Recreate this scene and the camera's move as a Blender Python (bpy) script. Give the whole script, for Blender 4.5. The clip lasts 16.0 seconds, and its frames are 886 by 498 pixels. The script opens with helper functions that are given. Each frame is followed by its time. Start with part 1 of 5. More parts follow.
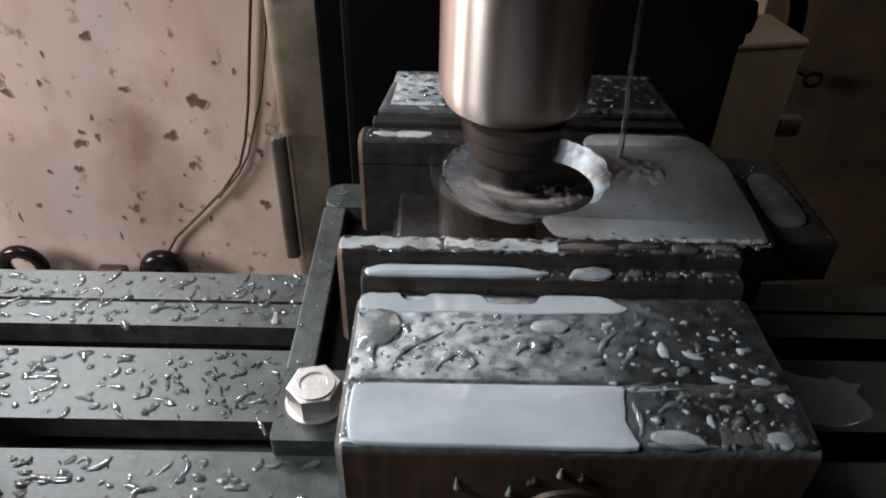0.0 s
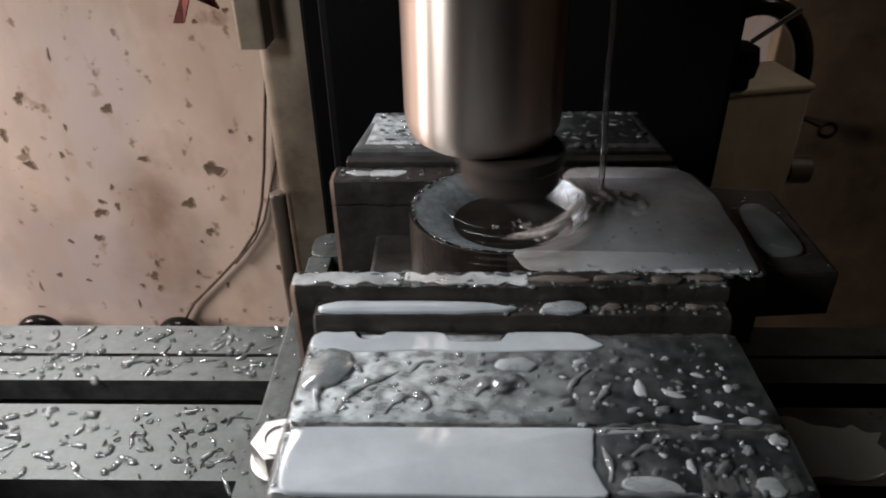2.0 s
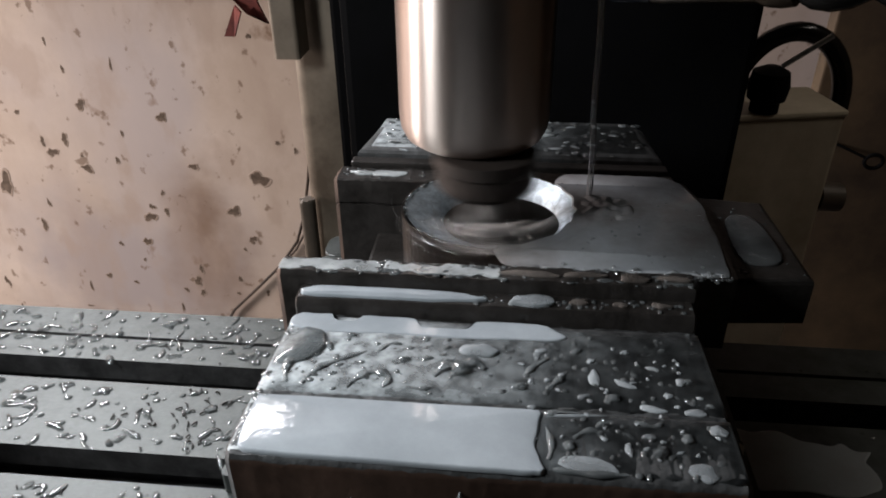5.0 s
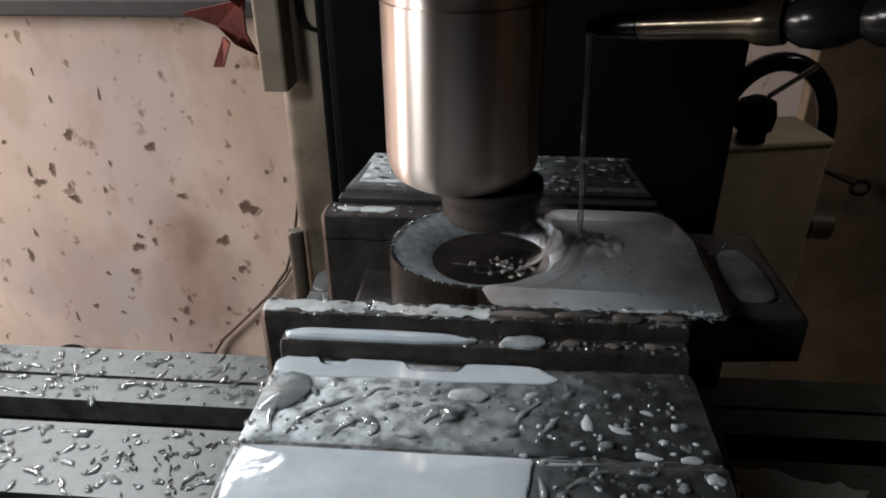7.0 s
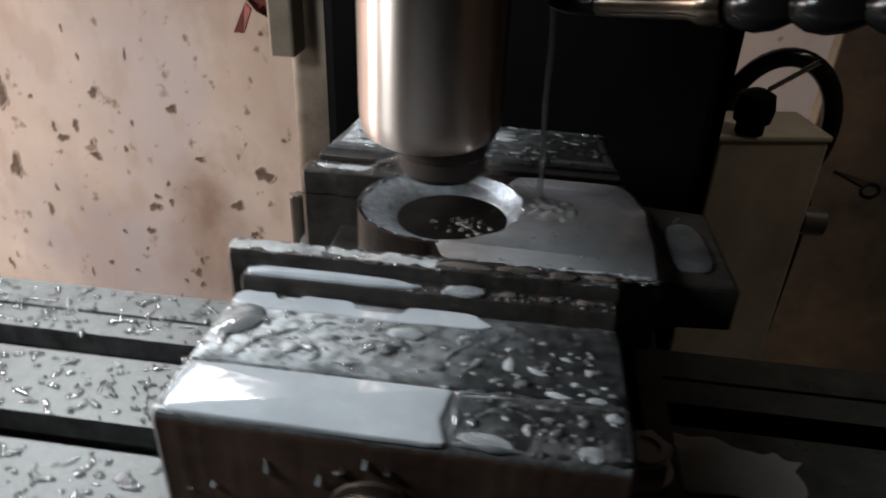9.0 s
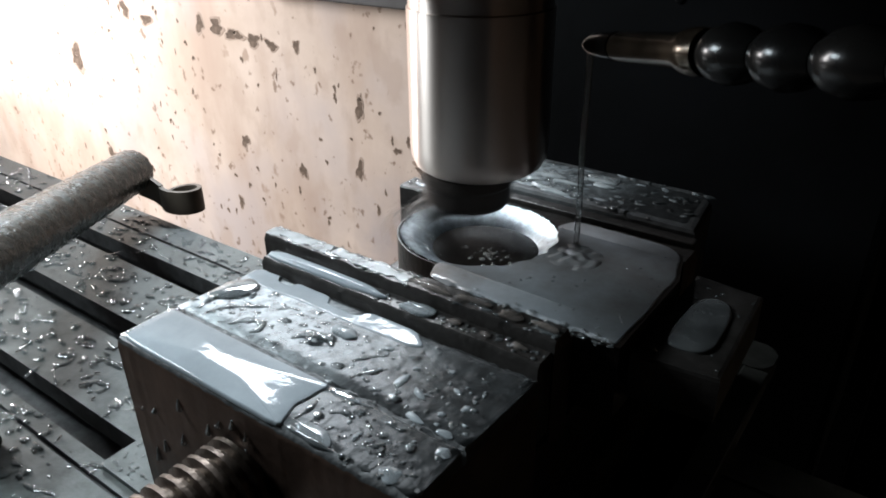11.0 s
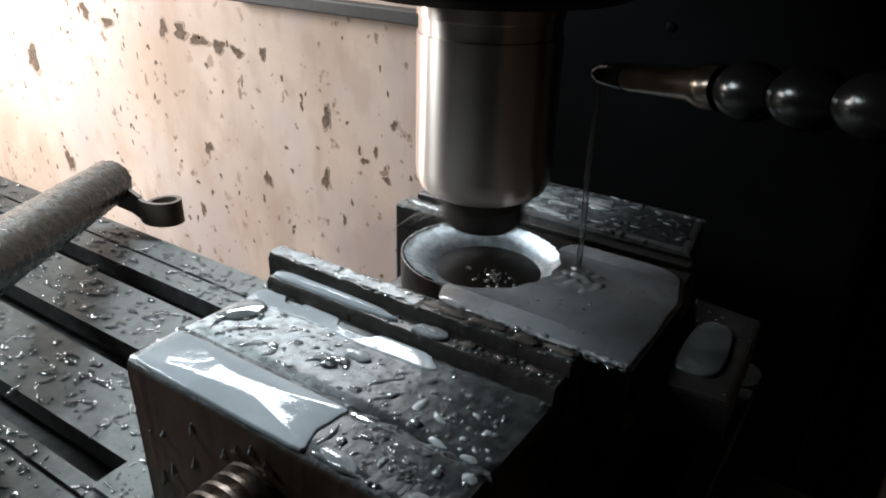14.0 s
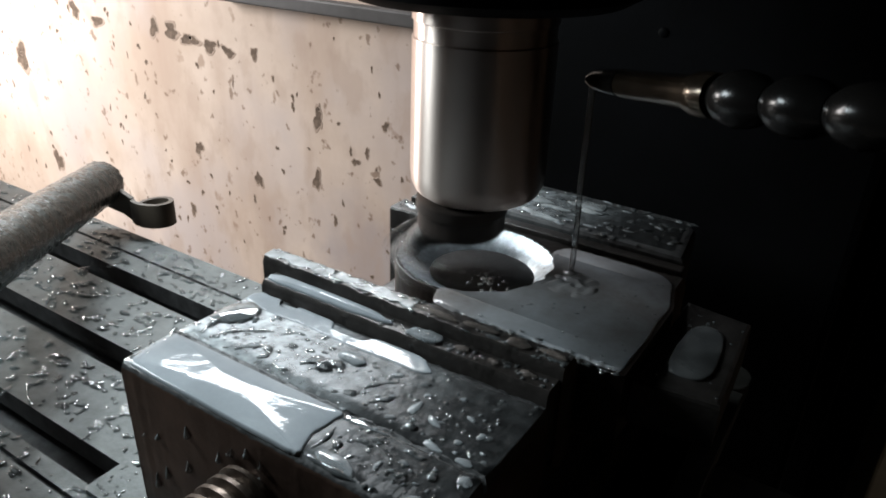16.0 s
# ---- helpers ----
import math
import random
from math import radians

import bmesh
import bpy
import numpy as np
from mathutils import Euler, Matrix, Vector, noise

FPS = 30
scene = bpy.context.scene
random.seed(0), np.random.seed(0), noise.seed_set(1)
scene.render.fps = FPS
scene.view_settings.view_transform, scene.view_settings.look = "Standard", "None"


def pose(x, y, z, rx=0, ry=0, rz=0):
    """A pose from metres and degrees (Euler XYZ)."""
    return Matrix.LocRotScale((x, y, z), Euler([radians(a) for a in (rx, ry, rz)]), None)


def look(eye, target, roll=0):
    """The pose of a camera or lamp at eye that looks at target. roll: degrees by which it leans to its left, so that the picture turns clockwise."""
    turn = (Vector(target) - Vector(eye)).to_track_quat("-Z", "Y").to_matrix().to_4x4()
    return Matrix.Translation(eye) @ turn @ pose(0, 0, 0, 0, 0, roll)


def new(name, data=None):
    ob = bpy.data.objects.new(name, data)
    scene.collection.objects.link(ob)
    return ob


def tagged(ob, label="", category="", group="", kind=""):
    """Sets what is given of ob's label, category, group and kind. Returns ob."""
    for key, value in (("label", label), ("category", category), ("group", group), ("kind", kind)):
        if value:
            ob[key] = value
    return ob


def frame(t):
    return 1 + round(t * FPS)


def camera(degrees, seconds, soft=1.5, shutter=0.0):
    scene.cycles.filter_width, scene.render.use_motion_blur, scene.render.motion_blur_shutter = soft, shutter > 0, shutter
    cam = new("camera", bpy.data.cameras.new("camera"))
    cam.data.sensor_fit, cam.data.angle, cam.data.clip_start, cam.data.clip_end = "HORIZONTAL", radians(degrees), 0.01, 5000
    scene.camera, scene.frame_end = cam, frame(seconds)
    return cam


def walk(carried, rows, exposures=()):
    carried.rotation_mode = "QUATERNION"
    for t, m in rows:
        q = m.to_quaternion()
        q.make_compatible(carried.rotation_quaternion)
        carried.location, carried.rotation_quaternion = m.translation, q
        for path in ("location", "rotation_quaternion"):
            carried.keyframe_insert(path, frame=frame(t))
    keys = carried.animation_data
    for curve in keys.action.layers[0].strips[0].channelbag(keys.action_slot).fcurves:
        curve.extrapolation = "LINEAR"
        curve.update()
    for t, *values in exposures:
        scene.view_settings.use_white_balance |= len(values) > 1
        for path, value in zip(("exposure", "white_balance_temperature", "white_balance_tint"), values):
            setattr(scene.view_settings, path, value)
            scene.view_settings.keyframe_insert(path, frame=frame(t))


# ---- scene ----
cam = camera(62.9, 16.0, soft=1.8, shutter=0.5)
PATH = [
    (0, (-0.048, -0.146, 0.323), (-0.031, 1.431, -0.907), 1.5),
    (0.5, (-0.055, -0.149, 0.311), (-0.04, 1.439, -0.905), 0.4),
    (1, (-0.063, -0.158, 0.307), (-0.064, 1.437, -0.899), -0.6),
    (1.5, (-0.057, -0.159, 0.307), (-0.035, 1.444, -0.889), -0.9),
    (2, (-0.022, -0.136, 0.3), (-0.075, 1.545, -0.782), -1.0),
    (2.5, (0.004, -0.129, 0.278), (-0.216, 1.531, -0.816), -4.7),
    (3, (0.002, -0.129, 0.275), (-0.268, 1.518, -0.827), -4.7),
    (3.5, (0.005, -0.117, 0.294), (-0.175, 1.602, -0.712), -1.2),
    (4, (0.008, -0.131, 0.305), (-0.151, 1.59, -0.702), -0.1),
    (4.5, (0.011, -0.147, 0.299), (-0.157, 1.561, -0.728), -0.5),
    (5, (0.007, -0.153, 0.297), (-0.175, 1.551, -0.733), -0.7),
    (7.5, (0.007, -0.144, 0.301), (-0.142, 1.606, -0.654), -0.4),
    (8, (0.012, -0.149, 0.305), (-0.143, 1.603, -0.647), 0.2),
    (8.5, (0.014, -0.167, 0.3), (-0.182, 1.554, -0.699), -0.3),
    (9, (0.038, -0.167, 0.299), (-0.168, 1.546, -0.712), 2.2),
    (9.5, (0.14, -0.13, 0.275), (-0.67, 1.396, -0.733), 0.5),
    (10, (0.193, -0.12, 0.298), (-0.886, 1.285, -0.63), -1.6),
    (12.5, (0.169, -0.133, 0.299), (-0.824, 1.337, -0.626), 0.3),
    (13, (0.167, -0.133, 0.301), (-0.823, 1.347, -0.61), 0.3),
    (13.5, (0.168, -0.133, 0.309), (-0.803, 1.376, -0.574), 0.8),
    (14, (0.167, -0.138, 0.306), (-0.798, 1.367, -0.59), 1.4),
    (14.5, (0.168, -0.14, 0.301), (-0.794, 1.36, -0.609), 1.3),
    (15, (0.167, -0.138, 0.305), (-0.804, 1.371, -0.58), 1.2),
    (15.5, (0.165, -0.139, 0.304), (-0.789, 1.38, -0.581), 1.7),
    (16, (0.166, -0.14, 0.308), (-0.778, 1.381, -0.585), 2.0),
]
LIGHTNESS = [(0, 0.1, 6450, 12), (1.0, 0.06, 6700, 13), (2.4, 0.06, 6700, 13), (3.0, 0.0, 6700, 13), (3.6, -0.02, 6800, 13), (4.4, 0.02, 6600, 12), (5.2, 0.06, 6450, 12), (8.0, 0.05, 6450, 10), (9.0, 0.16, 6400, 10), (9.6, 0.48, 5950, 4), (10.2, 0.34, 5900, 4), (12.3, 0.0, 6050, 4), (16.0, -0.04, 6100, 4)]
walk(cam, [(t, look(eye, target, roll)) for t, eye, target, roll in PATH], LIGHTNESS)

from mathutils import geometry, noise

# ---- world and light: dim workshop, daylight from a doorway and a high window, two added fills ----
world = bpy.data.worlds.new("workshop_world")
scene.world = world
world.use_nodes = True
wn = world.node_tree.nodes
wn["Background"].inputs[0].default_value = (0.55, 0.6, 0.7, 1)
wn["Background"].inputs[1].default_value = 0.0012


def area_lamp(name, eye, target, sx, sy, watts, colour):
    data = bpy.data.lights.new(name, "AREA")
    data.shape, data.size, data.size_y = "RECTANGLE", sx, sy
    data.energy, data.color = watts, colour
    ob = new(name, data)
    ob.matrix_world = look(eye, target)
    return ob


area_lamp("doorway_daylight", (-4.2, 0.35, 0.66), (-2.6, 1.6, -0.4), 1.0, 1.4, 224, (1.0, 0.895, 0.85))
area_lamp("window_daylight", (-1.25, 1.6, 1.65), (-0.1, 0.1, 0.1), 1.7, 0.38, 82, (0.97, 0.97, 1.0))
# Unseen lamp added on the right to brighten the control box.
area_lamp("box_fill", (0.95, 0.5, 1.05), (0.36, 0.75, -0.1), 0.4, 0.06, 1.5, (1.0, 0.93, 0.82))
# Added unseen lamp without a fixture, brightening the left jaw and table.
area_lamp("vise_fill", (-0.43, -0.03, 0.40), (-0.05, 0.08, 0.12), 0.12, 0.18, 2.9, (0.93, 0.98, 1.0))


# ---- materials ----
def mat(name, colour, rough=0.5, metal=0.0, dark=None, scale=40.0, mix=0.5, bump=0.0, bump_scale=200.0, spec=0.5,
        trans=0.0, ior=1.45, detail=6.0, rough2=None):
    m = bpy.data.materials.new(name)
    m.use_nodes = True
    nt = m.node_tree
    b = nt.nodes["Principled BSDF"]
    b.inputs["Base Color"].default_value = (*colour, 1)
    b.inputs["Roughness"].default_value = rough
    b.inputs["Metallic"].default_value = metal
    b.inputs["IOR"].default_value = ior
    b.inputs["Specular IOR Level"].default_value = spec
    b.inputs["Transmission Weight"].default_value = trans
    tc = nt.nodes.new("ShaderNodeTexCoord")
    if dark:
        n = nt.nodes.new("ShaderNodeTexNoise")
        n.inputs["Scale"].default_value, n.inputs["Detail"].default_value, n.inputs["Roughness"].default_value = scale, detail, 0.65
        nt.links.new(tc.outputs["Object"], n.inputs["Vector"])
        r = nt.nodes.new("ShaderNodeValToRGB")
        r.color_ramp.elements[0].position, r.color_ramp.elements[1].position = 0.5 - 0.22 * mix - 0.05, 0.5 + 0.3 * (1 - mix) + 0.02
        r.color_ramp.elements[0].color, r.color_ramp.elements[1].color = (*dark, 1), (*colour, 1)
        nt.links.new(n.outputs["Fac"], r.inputs["Fac"])
        nt.links.new(r.outputs["Color"], b.inputs["Base Color"])
        if rough2 is not None:
            q = nt.nodes.new("ShaderNodeMapRange")
            q.inputs["From Min"].default_value, q.inputs["From Max"].default_value = 0.35, 0.65
            q.inputs["To Min"].default_value, q.inputs["To Max"].default_value = rough2, rough
            nt.links.new(n.outputs["Fac"], q.inputs["Value"])
            nt.links.new(q.outputs["Result"], b.inputs["Roughness"])
    if bump:
        n2 = nt.nodes.new("ShaderNodeTexNoise")
        n2.inputs["Scale"].default_value, n2.inputs["Detail"].default_value = bump_scale, 5.0
        nt.links.new(tc.outputs["Object"], n2.inputs["Vector"])
        bp = nt.nodes.new("ShaderNodeBump")
        bp.inputs["Strength"].default_value, bp.inputs["Distance"].default_value = bump, 0.001
        nt.links.new(n2.outputs["Fac"], bp.inputs["Height"])
        nt.links.new(bp.outputs["Normal"], b.inputs["Normal"])
    return m


def node_of(m, kind):
    return [n for n in m.node_tree.nodes if n.bl_idname == kind][0]


M_TABLE = mat("wet_cast_iron", (0.078, 0.087, 0.084), 0.45, 0.45, (0.032, 0.037, 0.035), 46, 0.5, 0.14, 500, rough2=0.36)
# Darker copy of the table iron: the slots' shade put into colour.
M_SLOTSHADE = mat("shaded_slot_iron", (0.06, 0.06, 0.06), 0.6, 0.3, (0.02, 0.02, 0.02), 60, 0.5, 0.3, 300)
M_JAW = mat("wet_jaw_iron", (0.088, 0.092, 0.094), 0.5, 0.3, (0.042, 0.043, 0.043), 85, 0.5, 0.45, 330)
M_RUST = mat("rusty_brown_iron", (0.128, 0.082, 0.062), 0.36, 0.3, (0.036, 0.024, 0.019), 16, 0.5, 0.14, 240)
M_DARKSTEEL = mat("dark_oily_steel", (0.05, 0.045, 0.042), 0.34, 0.4, (0.019, 0.017, 0.015), 60, 0.5, 0.3, 300)
M_BORE = mat("bright_bored_steel", (0.72, 0.80, 0.85), 0.34, 0.88, (0.36, 0.41, 0.44), 110, 0.5, 0.3, 700)
mp = M_BORE.node_tree.nodes.new("ShaderNodeMapping")
mp.inputs["Scale"].default_value = (2.0, 2.0, 0.22)
M_BORE.node_tree.links.new(node_of(M_BORE, "ShaderNodeTexCoord").outputs["Object"], mp.inputs["Vector"])
for tex in [n for n in M_BORE.node_tree.nodes if n.bl_idname == "ShaderNodeTexNoise"]:
    M_BORE.node_tree.links.new(mp.outputs["Vector"], tex.inputs["Vector"])
M_BOSS = mat("murky_brown_steel", (0.02, 0.015, 0.012), 0.3, 0.25, (0.009, 0.007, 0.006), 70, 0.5, 0.3, 260)
# Murky pocket liquid taken near black, with the bore's shade in its colour.
M_POCKET = mat("shaded_pocket_liquid", (0.011, 0.009, 0.008), 0.35, 0.0, (0.006, 0.005, 0.004), 60, 0.5, 0.3, 120, spec=0.06)
M_SPIN = mat("ground_spindle_steel", (0.60, 0.51, 0.455), 0.36, 1.0, (0.5, 0.42, 0.375), 8, 0.4)
ani = M_SPIN.node_tree.nodes.new("ShaderNodeTangent")
ani.direction_type, ani.axis = "RADIAL", "Z"
M_SPIN.node_tree.links.new(ani.outputs["Tangent"], M_SPIN.node_tree.nodes["Principled BSDF"].inputs["Tangent"])
M_SPIN.node_tree.nodes["Principled BSDF"].inputs["Anisotropic"].default_value = 0.92
M_SPIN.node_tree.nodes["Principled BSDF"].inputs["Anisotropic Rotation"].default_value = 0.25
M_COLLAR = mat("dark_cutter_steel", (0.06, 0.048, 0.042), 0.45, 0.6, (0.03, 0.025, 0.022), 70, 0.5, 0.2, 300)
M_COOL = mat("milky_coolant", (0.34, 0.375, 0.40), 0.06, 0.0, (0.255, 0.283, 0.303), 28, 0.5, 0.55, 34, ior=1.34)


def water(name, milk, amount, rough=0.03, ior=1.42, bump=0.0, sheen_x=None, grain=60.0, spread=0.4):
    """Clear to milky coolant: see-through body with a glossy skin; an x range fades the milk, painting a brighter left.
    """
    m = bpy.data.materials.new(name)
    m.use_nodes = True
    nt = m.node_tree
    nt.nodes.remove(nt.nodes["Principled BSDF"])
    out = node_of(m, "ShaderNodeOutputMaterial")
    clear, milky, gloss = (nt.nodes.new("ShaderNodeBsdf" + k) for k in ("Transparent", "Diffuse", "Glossy"))
    clear.inputs["Color"].default_value = (0.96, 0.97, 0.97, 1)
    milky.inputs["Color"].default_value = (*milk, 1)
    gloss.inputs["Roughness"].default_value = rough
    body, skin, fr = nt.nodes.new("ShaderNodeMixShader"), nt.nodes.new("ShaderNodeMixShader"), nt.nodes.new("ShaderNodeFresnel")
    fr.inputs["IOR"].default_value = ior
    tc, n = nt.nodes.new("ShaderNodeTexCoord"), nt.nodes.new("ShaderNodeTexNoise")
    n.inputs["Scale"].default_value, n.inputs["Detail"].default_value = grain, 6.0
    q = nt.nodes.new("ShaderNodeMapRange")
    q.inputs["From Min"].default_value, q.inputs["From Max"].default_value = 0.35, 0.65
    q.inputs["To Min"].default_value, q.inputs["To Max"].default_value = (1 - spread) * amount, min(1.0, (1 + spread) * amount)
    nt.links.new(tc.outputs["Object"], n.inputs["Vector"])
    nt.links.new(n.outputs["Fac"], q.inputs["Value"])
    strength = q.outputs["Result"]
    # Milk fades along x: the left side's brighter reflection put into colour.
    if sheen_x:
        sep, ramp, mul = nt.nodes.new("ShaderNodeSeparateXYZ"), nt.nodes.new("ShaderNodeMapRange"), nt.nodes.new("ShaderNodeMath")
        wide, push = nt.nodes.new("ShaderNodeTexNoise"), nt.nodes.new("ShaderNodeMath")
        wide.inputs["Scale"].default_value = 24.0
        ramp.interpolation_type, mul.operation, push.operation = "SMOOTHSTEP", "MULTIPLY", "MULTIPLY_ADD"
        ramp.inputs["From Min"].default_value, ramp.inputs["From Max"].default_value = sheen_x
        ramp.inputs["To Min"].default_value, ramp.inputs["To Max"].default_value = 1.0, 0.06
        push.inputs[1].default_value = 0.09
        nt.links.new(tc.outputs["Object"], sep.inputs[0])
        nt.links.new(tc.outputs["Object"], wide.inputs["Vector"])
        nt.links.new(wide.outputs["Fac"], push.inputs[0])
        nt.links.new(sep.outputs["X"], push.inputs[2])
        nt.links.new(push.outputs[0], ramp.inputs["Value"])
        nt.links.new(ramp.outputs["Result"], mul.inputs[0])
        nt.links.new(strength, mul.inputs[1])
        strength = mul.outputs[0]
    nt.links.new(strength, body.inputs[0])
    nt.links.new(clear.outputs[0], body.inputs[1])
    nt.links.new(milky.outputs[0], body.inputs[2])
    nt.links.new(fr.outputs[0], skin.inputs[0])
    nt.links.new(body.outputs[0], skin.inputs[1])
    nt.links.new(gloss.outputs[0], skin.inputs[2])
    if bump:
        n2, bp = nt.nodes.new("ShaderNodeTexNoise"), nt.nodes.new("ShaderNodeBump")
        n2.inputs["Scale"].default_value = 120.0
        bp.inputs["Strength"].default_value, bp.inputs["Distance"].default_value = bump, 0.001
        nt.links.new(tc.outputs["Object"], n2.inputs["Vector"])
        nt.links.new(n2.outputs["Fac"], bp.inputs["Height"])
        nt.links.new(bp.outputs["Normal"], gloss.inputs["Normal"])
        nt.links.new(bp.outputs["Normal"], fr.inputs["Normal"])
    nt.links.new(skin.outputs[0], out.inputs["Surface"])
    return m


M_DROP = water("clear_coolant_drops", (0.42, 0.46, 0.47), 0.14, 0.06, 1.8)
M_FILM = water("thin_coolant_film", (0.44, 0.47, 0.475), 0.58, 0.2, 1.45, 0.4)
# Wet film, its left end milkier to paint in the sheen seen there.
M_JAWFILM = water("left_sheen_jaw_film", (0.46, 0.505, 0.52), 0.96, 0.36, 1.4, 0.9, (-0.03, 0.095), 170.0, 0.7)
M_PATCH = water("table_coolant_film", (0.26, 0.27, 0.27), 0.2, 0.3, 1.3, 0.3)
M_RUN = water("clear_coolant_runs", (0.40, 0.44, 0.45), 0.24, 0.06, 1.8, 0.05)
M_SHEET = mat("thin_grey_coolant", (0.29, 0.31, 0.33), 0.12, 0.0, (0.115, 0.10, 0.09), 11, 0.5, 0.5, 38, ior=1.34)
M_BLOT = water("milky_coolant_blots", (0.42, 0.46, 0.48), 0.5, 0.06, 1.42, 0.08)
M_MURK = water("murky_thrown_coolant", (0.42, 0.38, 0.36), 0.42, 0.15, 1.3)
M_STAIN = water("murky_wet_blots", (0.28, 0.245, 0.22), 0.3, 0.08, 1.4, 0.2)
# Milky coolant lightened: the table puddle's reflection put into its colour.
M_LIGHTENED = mat("lightened_milky_coolant", (0.62, 0.66, 0.69), 0.08, 0.0, (0.5, 0.53, 0.55), 20, 0.5, 0.3, 40, ior=1.34)
M_JET = water("coolant_jet_water", (0.5, 0.5, 0.5), 0.3, 0.08, 1.5)
M_BOLT = mat("bright_bolt_steel", (0.55, 0.54, 0.52), 0.42, 1.0, (0.5, 0.485, 0.465), 90, 0.4, 0.2, 400)
M_SCREW = mat("greasy_screw_steel", (0.17, 0.135, 0.11), 0.34, 0.8, (0.05, 0.038, 0.03), 70, 0.5, 0.3, 300)
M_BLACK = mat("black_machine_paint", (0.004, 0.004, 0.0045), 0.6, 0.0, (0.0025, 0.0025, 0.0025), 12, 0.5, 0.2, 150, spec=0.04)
M_GREYPAINT = mat("dark_grey_paint", (0.05, 0.05, 0.052), 0.5, 0.0, (0.03, 0.03, 0.03), 10, 0.5, 0.2, 150)
M_BEIGE = mat("dirty_beige_paint", (0.58, 0.51, 0.39), 0.5, 0.0, (0.36, 0.30, 0.21), 9, 0.5, 0.25, 120)
M_POST = mat("grimy_beige_post", (0.27, 0.22, 0.165), 0.55, 0.0, (0.10, 0.075, 0.052), 9, 0.55, 0.25, 120)
M_RUBBER = mat("black_rubber", (0.008, 0.0075, 0.007), 0.2, 0.0, (0.005, 0.005, 0.005), 20, 0.5, 0.1, 200, spec=0.24)
M_NOZ = mat("worn_bronze_plastic", (0.16, 0.12, 0.085), 0.2, 0.8, (0.05, 0.04, 0.03), 50, 0.5, 0.1, 250)
M_BAR = mat("galvanised_pipe", (0.05, 0.062, 0.056), 0.42, 0.2, (0.018, 0.021, 0.018), 130, 0.5, 0.8, 420, rough2=0.12, spec=0.9)
M_RED = mat("faded_red_rag", (0.17, 0.035, 0.025), 0.85, 0.0, (0.07, 0.012, 0.01), 30, 0.5, 0.5, 200)
M_CHIPEDGE = mat("smudged_plaster_edge", (0.38, 0.305, 0.25), 0.9, 0.0, (0.27, 0.205, 0.16), 45, 0.5, 0.5, 90)
M_CHIP = mat("exposed_plaster_brown", (0.17, 0.125, 0.093), 0.95, 0.0, (0.06, 0.042, 0.03), 40, 0.5, 0.6, 90)
# Board brown kept dark so the right background stays dim.
M_BROWN = mat("darkened_brown_board", (0.10, 0.068, 0.038), 0.8, 0.0, (0.032, 0.021, 0.013), 5, 0.5, 0.3, 60)
M_WIRE = mat("brown_cable", (0.055, 0.036, 0.025), 0.6, 0.0, (0.025, 0.017, 0.012), 20, 0.5)
M_BRACKET = mat("dark_grimy_steel", (0.13, 0.105, 0.08), 0.5, 0.2, (0.06, 0.048, 0.038), 12, 0.5, 0.2, 120)
M_FLOOR = mat("concrete_floor", (0.20, 0.18, 0.16), 0.8, 0.0, (0.09, 0.08, 0.07), 3, 0.5, 0.4, 40)
M_SWARF = mat("steel_swarf", (0.035, 0.033, 0.032), 0.4, 0.5)
M_FOAM = water("foam_bubbles", (0.5, 0.47, 0.44), 0.32, 0.06, 1.4)


